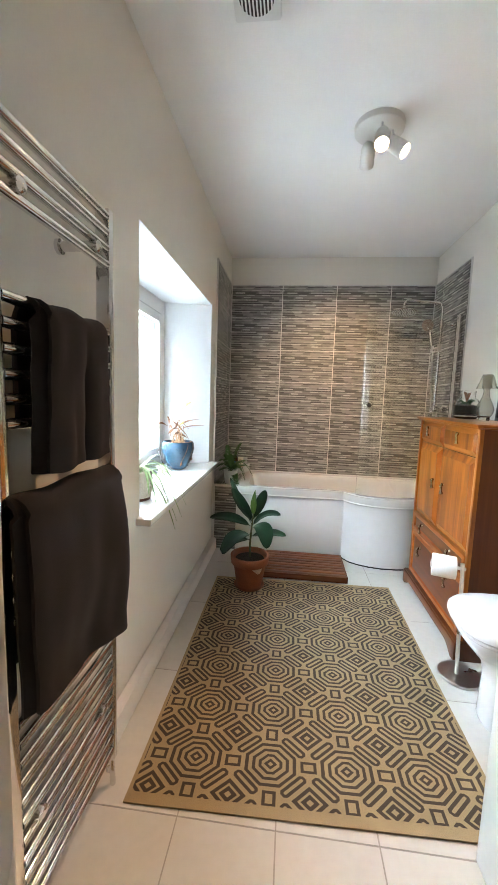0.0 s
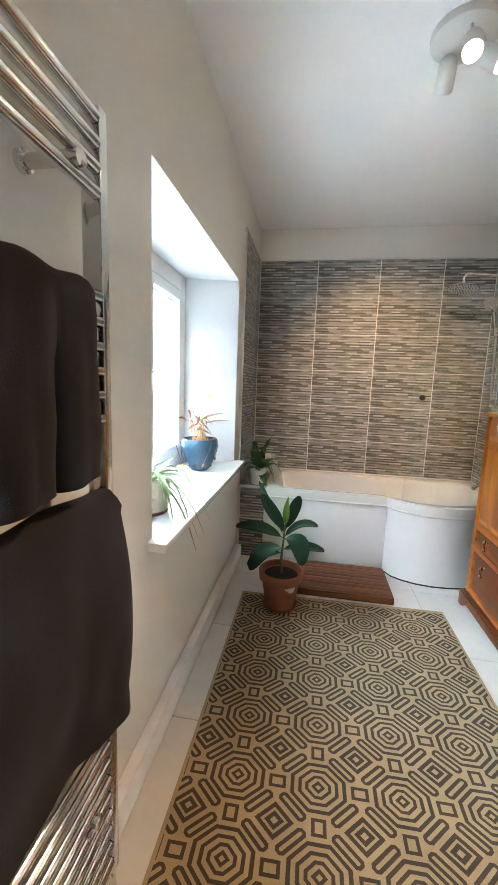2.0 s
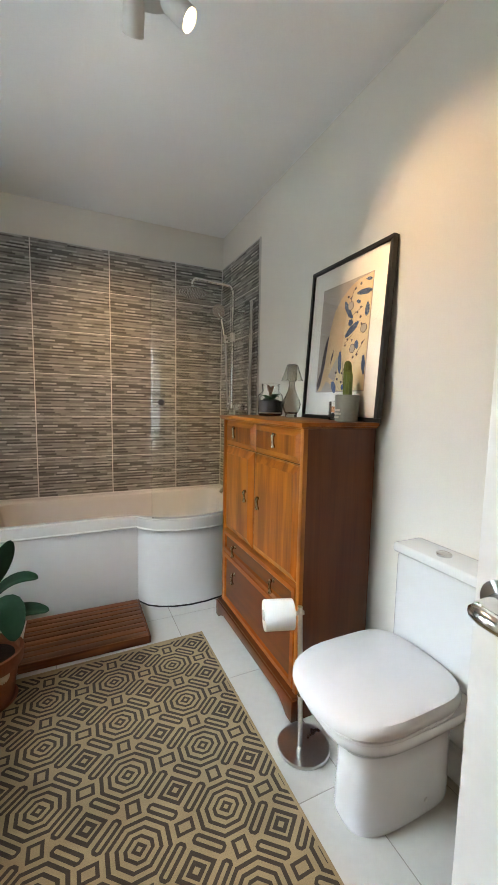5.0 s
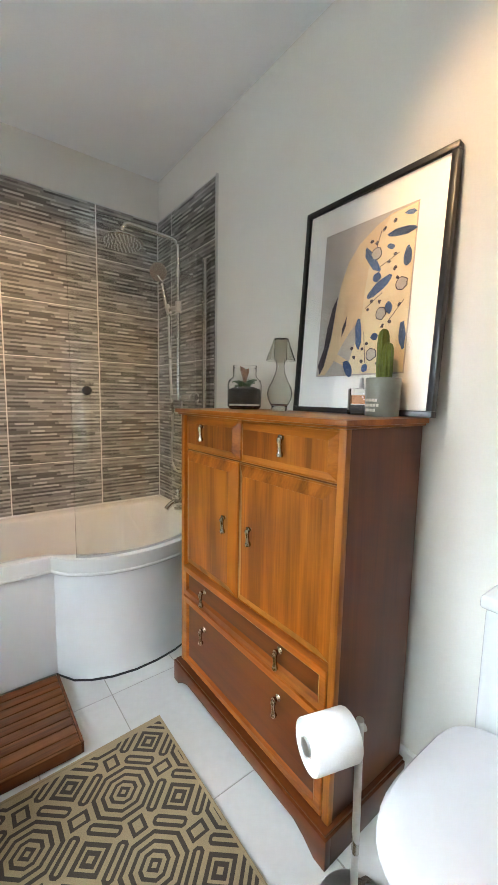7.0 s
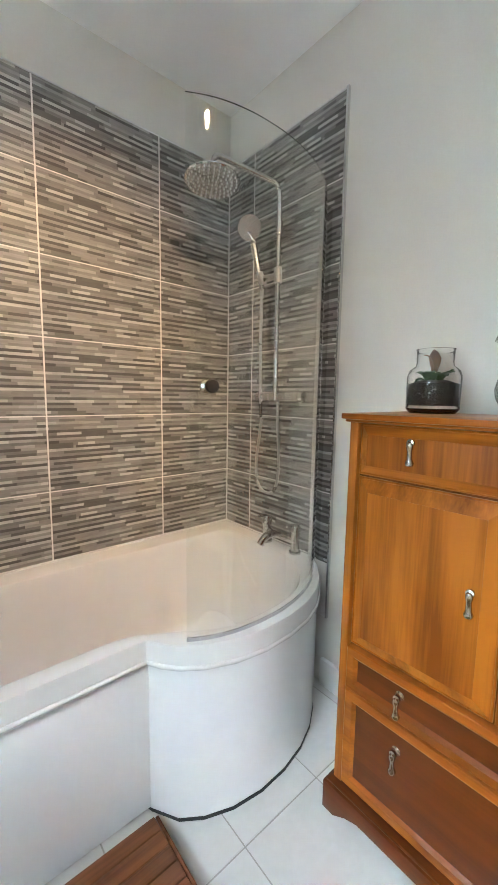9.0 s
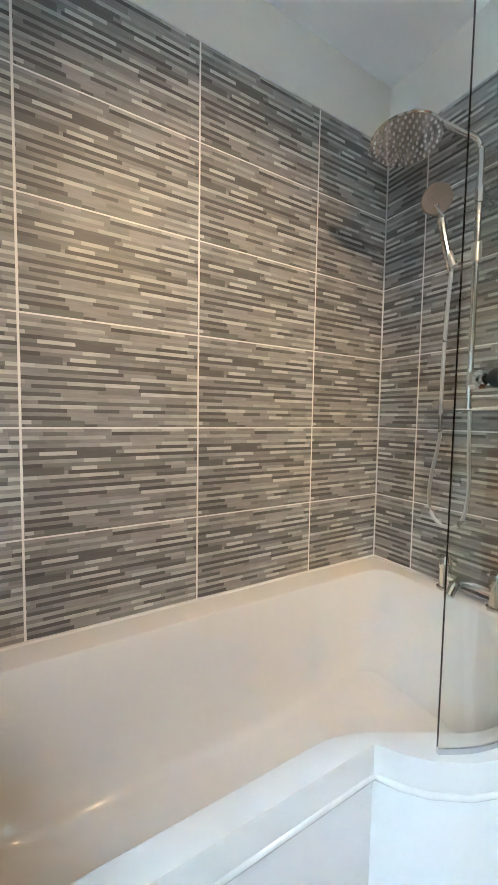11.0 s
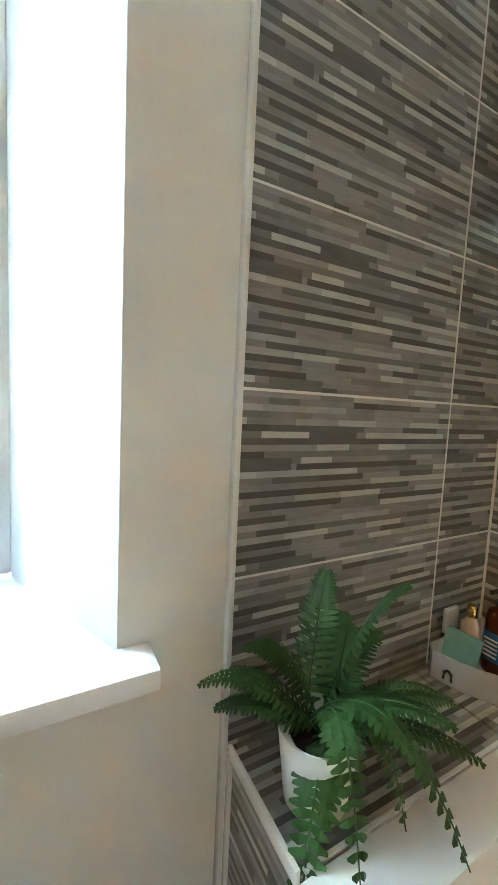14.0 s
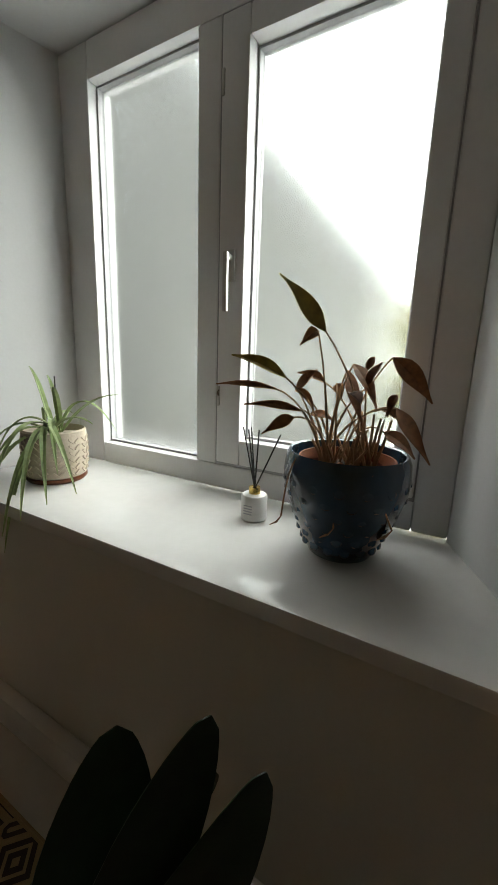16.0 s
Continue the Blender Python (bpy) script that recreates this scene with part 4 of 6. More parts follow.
flat(g, outline_of((0.99, 0.01), (0.74, 0.02), (0.60, 0.06), (0.42, 0.14), (0.31, 0.24), (0.24, 0.38), (0.20, 0.55), (0.17, 0.74), (0.12, 0.88), (0.03, 0.99), (0.12, 0.99), (0.22, 0.90), (0.30, 0.80), (0.40, 0.70), (0.52, 0.62), (0.99, 0.62)), -0.0018)
part("print_figure", g, INK_TAN, pic, "tan block of printed colour")
g = Shape()
flat(g, outline_of((0.99, 0.012), (0.74, 0.03), (0.66, 0.12), (0.56, 0.28), (0.53, 0.45), (0.52, 0.62), (0.46, 0.80), (0.38, 0.99), (0.99, 0.99)), -0.0026)
part("print_cloth", g, INK_CREAM, pic, "cream printed cloth area")
g = Shape()
flat(g, outline_of((0.24, 0.84), (0.40, 0.90), (0.38, 0.94), (0.22, 0.89)), -0.0024)
part("print_bench", g, INK_TAN, pic, "brown printed bench edge")
g = Shape()
flat(g, outline_of((0.215, 0.45), (0.16, 0.52), (0.11, 0.66), (0.085, 0.80), (0.02, 0.92), (0.05, 0.985), (0.10, 0.93), (0.13, 0.84), (0.17, 0.72), (0.195, 0.58)), -0.0034)
part("print_dark", g, INK_DARK, pic, "dark printed limb shape")
g = Shape()
flat(g, outline_of((0.345, 0.60), (0.30, 0.68), (0.30, 0.735), (0.345, 0.66)), -0.0034)
part("print_dark", g, INK_DARK, pic, "dark printed sliver")
for k, (a, b, w, h, t) in enumerate(((0.585, 0.27, 0.013, 0.052, -0.62), (0.68, 0.45, 0.050, 0.015, -0.55), (0.86, 0.15, 0.046, 0.013, 0.10), (0.50, 0.73, 0.012, 0.052, -0.12), (0.41, 0.95, 0.016, 0.030, -0.5), (0.80, 0.59, 0.013, 0.020, -0.2),
                                     (0.94, 0.31, 0.012, 0.030, 0.0), (0.68, 0.76, 0.013, 0.012, 0.4), (0.955, 0.77, 0.011, 0.040, -0.1), (0.60, 0.955, 0.012, 0.013, 0.2), (0.77, 0.22, 0.014, 0.008, 0.5), (0.65, 0.385, 0.015, 0.014, 0.3), (0.93, 0.055, 0.018, 0.007, 0.2))):
    g = Shape()
    flat(g, blob(*at(a, b), w, h, 12, t, 0.14, 40 + k), -0.0036)
    part("print_patch", g, INK_BLUE, pic, "blue printed patch")
for k, (a, b) in enumerate(((0.57, 0.15), (0.62, 0.17), (0.69, 0.10), (0.82, 0.27), (0.76, 0.31), (0.83, 0.36), (0.62, 0.53), (0.58, 0.58), (0.70, 0.545), (0.90, 0.585), (0.82, 0.68), (0.44, 0.82), (0.56, 0.83), (0.60, 0.80), (0.47, 0.88), (0.75, 0.70), (0.86, 0.42), (0.79, 0.07), (0.73, 0.93), (0.56, 0.91))):
    g = Shape()
    flat(g, blob(*at(a, b), 0.0065, 0.0055, 7, k, 0.35, k), -0.0036)
    part("print_spot", g, INK_DARK, pic, "small dark printed spot")
for a, b in ((0.905, 0.46), (0.725, 0.62), (0.66, 0.87), (0.625, 0.235)):
    for name, mat, r, x in (("print_ring", INK_DARK, 0.0195, -0.0036), ("print_flower", INK_GREY, 0.0165, -0.0042)):
        g = Shape()
        flat(g, blob(*at(a, b), r, r, 14, 0, 0.10, int(a * 1000)), x)
        part(name, g, mat, pic, "dark printed outline" if mat is INK_DARK else "grey printed flower")
for a0, b0, a1, b1 in ((0.55, 0.57, 0.72, 0.49), (0.66, 0.33, 0.86, 0.27), (0.80, 0.68, 0.94, 0.56), (0.56, 0.72, 0.60, 0.92), (0.60, 0.26, 0.66, 0.10)):
    p, q = Vector((*at(a0, b0), 0)), Vector((*at(a1, b1), 0))
    n_ = (q - p).cross(Vector((0, 0, 1))).normalized() * 0.0009
    g = Shape()
    flat(g, [tuple((p + n_).xy), tuple((q + n_).xy), tuple((q - n_).xy), tuple((p - n_).xy)], -0.0034)
    part("print_stem", g, INK_DARK, pic, "thin printed stem line")
pg = part("glazing", Shape().box(-0.0085, -0.0065, -PW + FW, PW - FW, FW, PH - FW, PM), CLEAR, pic, "picture glass")
pg.visible_shadow = False
part("backing", Shape().box(0.004, 0.010, -PW + 0.01, PW - 0.01, 0.01, PH - 0.01, PM), SIDE_WOOD, pic)


# ---- things on the cabinet ----
CT = 1.1725
jar = thing("terrarium_jar", (1.715, 2.885, CT), "clear glass jar terrarium with soil and leaves", "terrarium")
m = upright(1.715, 2.885, CT)
jg = part("glass", Shape().lathe([(0.0, 0.0), (0.060, 0.0), (0.070, 0.012), (0.071, 0.10), (0.066, 0.118), (0.050, 0.130), (0.048, 0.140), (0.049, 0.172), (0.051, 0.176), (0.047, 0.176), (0.045, 0.14), (0.048, 0.128), (0.063, 0.114), (0.068, 0.10), (0.067, 0.014), (0.057, 0.006), (0.0, 0.006)], m, 36), CLEAR, jar, smooth=True)
jg.visible_shadow = False
part("gravel", Shape().lathe([(0.0, 0.0065), (0.056, 0.0065), (0.0655, 0.014), (0.0655, 0.022), (0.0, 0.023)], m, 28), CREAM_POT, jar, smooth=True)
part("soil", Shape().lathe([(0.0, 0.0235), (0.0655, 0.0235), (0.0655, 0.082), (0.04, 0.092), (0.0, 0.088)], m, 28), SOIL, jar, smooth=True)
g = Shape()
rnd = random.Random(5)
for k in range(11):
    a = k * 2.4
    b = Vector((1.715 + 0.018 * math.cos(a), 2.885 + 0.018 * math.sin(a), CT + 0.086))
    t = b + Vector((0.034 * math.cos(a), 0.034 * math.sin(a), rnd.uniform(0.0, 0.035)))
    leaf(g, bend(b, (b + t) / 2 + Vector((0, 0, 0.022)), t, 6), [0.002, 0.010, 0.014, 0.014, 0.010, 0.002], cols=3)
part("plant", g, FERN, jar, "small green leaves", smooth=True)
g = Shape()
for a, h in ((0.4, 0.098), (3.4, 0.10), (1.9, 0.09)):
    b = Vector((1.715, 2.885, CT + 0.075))
    t = b + Vector((0.03 * math.cos(a), 0.03 * math.sin(a), h))
    leaf(g, bend(b, b + Vector((0, 0, 0.09)), t, 6), [0.001, 0.004, 0.013, 0.015, 0.009, 0.001], cols=3)
part("red_leaf", g, DRY_LEAF, jar, "reddish brown leaves", smooth=True)

lamp = thing("glass_oil_lamp", (1.735, 2.69, CT), "smoked glass lamp-shaped vase with a flared shade", "glass lamp")
m = upright(1.735, 2.69, CT)
a = part("body", Shape().lathe([(0.0, 0.0), (0.028, 0.0), (0.030, 0.006), (0.030, 0.018), (0.035, 0.024), (0.045, 0.045), (0.048, 0.065), (0.043, 0.088), (0.029, 0.115), (0.019, 0.14), (0.015, 0.165), (0.017, 0.182), (0.024, 0.19), (0.024, 0.262), (0.022, 0.262), (0.022, 0.192), (0.015, 0.184), (0.013, 0.165), (0.017, 0.14), (0.027, 0.115), (0.041, 0.088), (0.046, 0.065), (0.043, 0.045), (0.033, 0.026), (0.0, 0.02)], m, 36), SMOKE, lamp, smooth=True)
b = part("shade", Shape().lathe([(0.027, 0.266), (0.056, 0.185), (0.054, 0.185), (0.025, 0.266)], m, 36), SMOKE, lamp, "flared smoked glass shade", smooth=True)
a.visible_shadow = b.visible_shadow = False

perf = thing("perfume_bottle", (1.755, 2.338, CT), "square clear perfume bottle with peach liquid", "perfume bottle")
m = Matrix.Translation((1.755, 2.338, CT)) @ pose(0, 0, 0, 0, 0, 8)
a = part("bottle", Shape().box(-0.018, 0.018, -0.037, 0.037, 0.0, 0.082, m), CLEAR, perf, bevel=0.006)
a.visible_shadow = False
part("liquid", Shape().box(-0.0125, 0.0125, -0.028, 0.028, 0.034, 0.06, m), PERFUME, perf, "peach perfume")
part("base_block", Shape().box(-0.0125, 0.0125, -0.029, 0.029, 0.008, 0.0315, m), DARK, perf, "dark label block")
part("cap", Shape().lathe([(0.008, 0.082), (0.0085, 0.092), (0.006, 0.094), (0.007, 0.106), (0.004, 0.113), (0.0, 0.114)], m, 16), STEEL, perf, smooth=True)

cact = thing("potted_cactus", (1.735, 2.25, CT), "two-stemmed cactus in a sage glazed pot", "cactus")
m = upright(1.735, 2.25, CT)
part("pot", Shape().lathe([(0.0, 0.0), (0.044, 0.0), (0.047, 0.004), (0.049, 0.104), (0.048, 0.109), (0.0445, 0.109), (0.044, 0.096), (0.0, 0.094)], m, 36), SAGE, cact, "sage green glazed pot", smooth=True)
part("soil", Shape().lathe([(0.0, 0.0945), (0.0435, 0.0945), (0.03, 0.099), (0.0, 0.098)], m, 20), SOIL, cact, smooth=True)


def ribbed(shape, x, y, z, r, h, n=40, ribs=9):
    rows = [(0.75, 0), (0.95, 0.1), (1.0, 0.3), (1.0, 0.75), (0.92, 0.88), (0.7, 0.96), (0.3, 1.0)]
    vs, fs = [], []
    for k, hh in rows:
        for i in range(n):
            a = 2 * math.pi * i / n
            q = r * k * (1 + 0.13 * math.cos(ribs * a))
            vs.append((x + q * math.cos(a), y + q * math.sin(a), z + h * hh))
    for j in range(len(rows) - 1):
        for i in range(n):
            a, b = j * n + i, j * n + (i + 1) % n
            fs.append((a, b, b + n, a + n))
    fs.append(tuple(range((len(rows) - 1) * n, len(rows) * n)))
    shape.add(vs, fs)


g = Shape()
ribbed(g, 1.737, 2.258, CT + 0.097, 0.0155, 0.150)
part("stem", g, CACTUS, cact, "tall ribbed cactus stem", smooth=True)
g = Shape()
ribbed(g, 1.725, 2.234, CT + 0.097, 0.0145, 0.108)
part("stem", g, CACTUS, cact, "shorter ribbed cactus stem", smooth=True)
g = Shape()
for r, n in ((0, 5), (1, 6), (2, 4)):
    for k in range(n):
        a = radians(176 + (k - n / 2) * 11)
        p = Vector((1.735 + 0.0482 * math.cos(a), 2.25 + 0.0482 * math.sin(a), CT + 0.046 - r * 0.014))
        g.box(-0.001, 0.001, -0.0035, 0.0035, -0.004, 0.004, Matrix.Translation(p) @ pose(0, 0, 0, 0, 0, math.degrees(a)))
part("lettering", g, CREAM_POT, cact, "small raised lettering, unreadable")


# ---- toilet ----
toilet = thing("toilet", (1.62, 1.79, 0.0), "white close-coupled toilet with its lid down", "toilet")
TY = 1.79


def ring_shape(x0, x1, w, n=40, sq=0.68, back=0.42):
    """Plan outline of the pan: round towards the room, squarer at the wall."""
    out = []
    cx = (x0 + x1) / 2
    for k in range(n):
        a = 2 * math.pi * k / n
        c, s_ = math.cos(a), math.sin(a)
        e = sq if c < 0 else back
        out.append((cx + (x1 - x0) / 2 * math.copysign(abs(c) ** e, c), TY + w / 2 * math.copysign(abs(s_) ** sq, s_)))
    return out


def stack(layers, n):
    g = Shape()
    vs = [(x, y, z) for outline, z in layers for x, y in outline]
    fs = [(i * n + k, i * n + (k + 1) % n, (i + 1) * n + (k + 1) % n, (i + 1) * n + k) for i in range(len(layers) - 1) for k in range(n)]
    fs += [tuple(reversed(range(n))), tuple(range((len(layers) - 1) * n, len(layers) * n))]
    return g.add(vs, fs)


R = ring_shape
part("pan", stack([(R(1.412, 1.80, 0.176), 0.0), (R(1.406, 1.80, 0.182), 0.02), (R(1.412, 1.80, 0.172), 0.19), (R(1.402, 1.80, 0.180), 0.25), (R(1.345, 1.80, 0.27), 0.315), (R(1.31, 1.80, 0.335), 0.355), (R(1.295, 1.80, 0.352), 0.385), (R(1.297, 1.80, 0.35), 0.397)], 40), CERAMIC, toilet, "white ceramic pan", smooth=True)
part("seat", stack([(R(1.288, 1.712, 0.352), 0.400), (R(1.282, 1.712, 0.358), 0.405), (R(1.282, 1.712, 0.358), 0.412), (R(1.288, 1.712, 0.35), 0.416)], 40), SEAT, toilet, smooth=True)
part("lid", stack([(R(1.280, 1.722, 0.362), 0.4185), (R(1.273, 1.724, 0.37), 0.425), (R(1.275, 1.724, 0.368), 0.442), (R(1.288, 1.718, 0.352), 0.454), (R(1.33, 1.69, 0.29), 0.4595), (R(1.42, 1.60, 0.14), 0.461)], 40), SEAT, toilet, "white plastic lid", smooth=True)
for y in (TY - 0.08, TY + 0.08):
    part("hinge", Shape().tube([(1.705, y - 0.02, 0.418), (1.705, y + 0.02, 0.418)], 0.011, 12), CHROME, toilet, smooth=True)
part("cistern", Shape().box(1.728, 1.846, TY - 0.165, TY + 0.150, 0.398, 0.735), CERAMIC, toilet, bevel=0.02, segments=4)
part("cistern_lid", Shape().box(1.716, 1.847, TY - 0.172, TY + 0.157, 0.736, 0.768), CERAMIC, toilet, bevel=0.010, segments=3)
part("flush_button", Shape().lathe([(0.024, 0.0), (0.024, 0.005), (0.019, 0.009), (0.0, 0.010)], upright(1.775, TY, 0.7685), 24), CHROME, toilet, "chrome flush button", smooth=True)
part("bolt_cover", Shape().lathe([(0.007, 0.0), (0.007, 0.003), (0.0, 0.004)], pose(1.655, TY - 0.0885, 0.05, 90, 0, 0), 12), STEEL, toilet, smooth=True)

stand = thing("toilet_roll_stand", (1.44, 2.045, 0.0), "brushed steel freestanding toilet roll stand", "roll stand")
m = upright(1.44, 2.045, 0.0005)
part("base", Shape().lathe([(0.0, 0.0), (0.092, 0.0), (0.0945, 0.003), (0.0945, 0.011), (0.092, 0.014), (0.0, 0.0145)], m, 48), STEEL, stand, "round weighted steel base", smooth=True)
part("post", Shape().tube([(1.425, 2.043, 0.014), (1.40, 2.037, 0.550)], 0.0085, 14), STEEL, stand, smooth=True)
part("arm", Shape().tube([(1.415, 2.034, 0.526), (1.280, 2.0772, 0.526)], 0.0075, 12).tube([(1.286, 2.0753, 0.526), (1.2775, 2.0780, 0.526)], 0.0166, 20), STEEL, stand, smooth=True)
roll = thing("toilet_roll", (1.34, 2.058, 0.533), "white toilet paper roll on the stand's arm", "toilet roll")
am = Matrix.Translation((1.3775, 2.046, 0.524)) @ pose(0, 0, 0, 0, -90, -17.7)
part("paper", Shape().lathe([(0.019, 0.0), (0.049, 0.0), (0.0505, 0.003), (0.0505, 0.097), (0.049, 0.1), (0.019, 0.1), (0.019, 0.0)], am, 40), PAPER, roll, smooth=True)
part("tail", Shape().slab([[am @ Vector((0.0512 * math.cos(a), 0.0512 * math.sin(a), h)) for h in (0.002, 0.098)] for a in (radians(120 + 8 * k) for k in range(10))], 0.0006), PAPER, roll, smooth=True)
part("core", Shape().lathe([(0.0188, 0.001), (0.0188, 0.099), (0.0172, 0.099), (0.0172, 0.001), (0.0188, 0.001)], am, 24), CREAM_POT, roll, "brown card core", smooth=True)


# ---- towel radiator ----
rad = thing("towel_radiator", (0.08, 1.14, 0.0), "chrome ladder towel radiator on the wall", "radiator")
for y in (0.922, 1.348):
    part("upright", Shape().box(0.052, 0.092, y - 0.013, y + 0.013, 0.10, 1.752), CHROME, rad, bevel=0.003)
BARS = [1.733 - 0.0415 * k for k in range(4)] + [1.428 - 0.046 * k for k in range(6)] + [1.00 - 0.046 * k for k in range(5)] + [0.14 + 0.0455 * k for k in range(11)]
for z in BARS:
    part("bar", Shape().tube([(0.083, 0.936, z), (0.083, 1.334, z)], 0.0115, 14), CHROME, rad, smooth=True)
for y in (0.985, 1.265):
    for z in (1.628, 0.345):
        b = part("bracket", Shape().tube([(LEFT, y, z), (0.0, y, z), (0.001, y, z), (0.066, y, z)], [0.019, 0.019, 0.012, 0.012], 16).tube([(0.066, y, z), (0.1, y, z), (0.104, y, z)], [0.013, 0.015, 0.010], 16), CHROME, rad, "chrome wall bracket", smooth=True)
part("valve", Shape().tube([(0.072, 1.348, 0.10), (0.072, 1.348, 0.055)], 0.013, 14).tube([(0.050, 1.318, 0.088), (0.072, 1.348, 0.082)], 0.012, 12).tube([(0.045, 1.300, 0.09), (0.052, 1.318, 0.088)], [0.022, 0.02], 16), CHROME, rad, "chrome radiator valve", smooth=True)
part("pipe", Shape().tube([(0.080, 1.352, 0.0), (0.076, 1.350, 0.10)], 0.0085, 12), CHROME, rad, "chrome supply pipe", smooth=True)
part("pipe", Shape().tube([(0.080, 0.92, 0.0), (0.076, 0.922, 0.10)], 0.0085, 12), CHROME, rad, "chrome supply pipe", smooth=True)


def towel(name, label, y0, y1, z_top, z_front0, z_front1, z_back, bulge, seed, crease=0.0):
    """A folded towel over a bar: back, turn over the bar, and a front that hangs in soft folds."""
    rnd = random.Random(seed)
    t = thing(name, (0.09, (y0 + y1) / 2, z_front0), label, "towel")
    ny = 26

    def fold(y, k):
        u = (y - y0) / (y1 - y0)
        soft = 0.012 * noise.noise(Vector((u * 6.0, k * 1.5, seed + 4.0))) * k + 0.008 * noise.noise(Vector((u * 4.0, k * 3.0, seed)))
        if crease:
            return soft + 0.020 * (min(1.0, abs(u - crease) / 0.16) ** 0.6 - 1.0) * min(1.0, 0.35 + 2 * k) - 0.018 * max(0.0, (abs(u - 0.5) - 0.40) / 0.10) ** 2
        return soft + 0.008 * math.sin(u * 7.5 + seed) * k - 0.012 * max(0.0, (abs(u - 0.5) - 0.41) / 0.09) ** 2

    def body(x_in, x_out, inset, zb):
        rows = []
        prof = []
        for i in range(7):
            prof.append((x_in - 0.002, zb + (z_top - 0.03 - zb) * i / 6, 0))
        for i in range(1, 8):
            a = math.pi * i / 8
            r = (x_out - x_in) / 2
            prof.append((x_in + r - r * math.cos(a), z_top - 0.03 + 0.036 * math.sin(a), 0))
        for i in range(17):
            prof.append((x_out, z_top - 0.03 - (z_top - 0.03) * 0, i / 16))
        for x, z, k in prof:
            row = []
            for j in range(ny):
                u = j / (ny - 1)
                y = y0 + inset + (y1 - y0 - 2 * inset) * u
                zz, xx = z, x
                if k > 0 or (x == x_out and z == z_top - 0.03):
                    bot = z_front0 + (z_front1 - z_front0) * u
                    zz = (z_top - 0.03) + (bot - (z_top - 0.03)) * k
                    xx = x + fold(y, k) + bulge * math.sin(math.pi * min(1, k * 1.15)) * (0.4 + 0.6 * u)
                    y += 0.012 * math.sin(k * 3.1) * (u - 0.5) * 2 * (1 if bulge > 0.02 else 0.3)
                row.append(Vector((xx, y, zz + 0.004 * math.sin(u * 11 + seed))))
            rows.append(row)
        g = Shape().slab(rows, 0.010)
        return g

    part("layer", body(0.066, 0.108, 0.0, z_back), TOWEL, t, smooth=True)
    part("layer", body(0.0545, 0.124, 0.012, z_back + 0.03), TOWEL, t, smooth=True)
    # woven band near the hem
    rows = []
    for k in (0.80, 0.86):
        row = []
        for j in range(ny):
            u = j / (ny - 1)
            y = y0 + 0.012 + (y1 - y0 - 0.024) * u
            bot = z_front0 + (z_front1 - z_front0) * u
            row.append(Vector((0.1285 + fold(y, k) + bulge * math.sin(math.pi * min(1, k * 1.15)) * (0.4 + 0.6 * u), y, (z_top - 0.03) + (bot - (z_top - 0.03)) * k)))
        rows.append(row)
    part("band", Shape().slab(rows, 0.003), TOWEL, t, "flat woven border band", smooth=True)
    return t


towel("hand_towel", "charcoal hand towel folded over the upper bars", 1.005, 1.255, 1.425, 1.095, 1.105, 1.20, 0.004, 3, 0.58)
towel("bath_towel", "charcoal bath towel hanging over the lower bars", 0.925, 1.335, 1.045, 0.625, 0.575, 0.70, 0.016, 1)


# ---- rug ----
rug = thing("patterned_rug", (0.73, 2.06, 0.0), "flat-woven jute rug with dark geometric octagon pattern", "rug")
X0, X1, Y0, Y1 = 0.138, 1.316, 1.298, 2.822


def skew(x, y, z):
    return (x, y + 0.030 * (x - X0), z)


g = Shape().box(X0, X1, Y0, Y1, 0.0005, 0.0052)
g.v = [skew(*p) for p in g.v]
part("ground", g, RUG_TAN, rug, "straw-coloured jute weave")
P, Q = 0.2605, 0.2312
CX0, CY0 = 0.325, 1.702
LIM = (X0 + 0.012, X1 - 0.010, Y0 + 0.035, Y1 - 0.022)


def clip(poly):
    for axis, lim, sign in ((0, LIM[0], 1), (0, LIM[1], -1), (1, LIM[2], 1), (1, LIM[3], -1)):
        out = []
        for i in range(len(poly)):
            a, b = poly[i - 1], poly[i]
            ia, ib = sign * (a[axis] - lim) >= 0, sign * (b[axis] - lim) >= 0
            if ia != ib:
                t = (lim - a[axis]) / (b[axis] - a[axis])
                out.append((a[0] + t * (b[0] - a[0]), a[1] + t * (b[1] - a[1])))
            if ib:
                out.append(b)
        poly = out
        if not poly:
            break
    return poly


def loop_quads(outline, inner):
    n = len(outline)
    return [[outline[i], outline[(i + 1) % n], inner[(i + 1) % n], inner[i]] for i in range(n)]


def octagon(a, cut):
    return [(a, -cut), (a, cut), (cut, a), (-cut, a), (-a, cut), (-a, -cut), (-cut, -a), (cut, -a)]


cell = []
for a, c, w, k in ((0.338, 0.128, 0.046, 0.014), (0.243, 0.092, 0.042, 0.014), (0.158, 0.046, 0.040, 0.012)):
    cell += loop_quads(octagon(a, c), octagon(a - w, c - k))


def dia(r):
    return [(r, 0), (0, r), (-r, 0), (0, -r)]


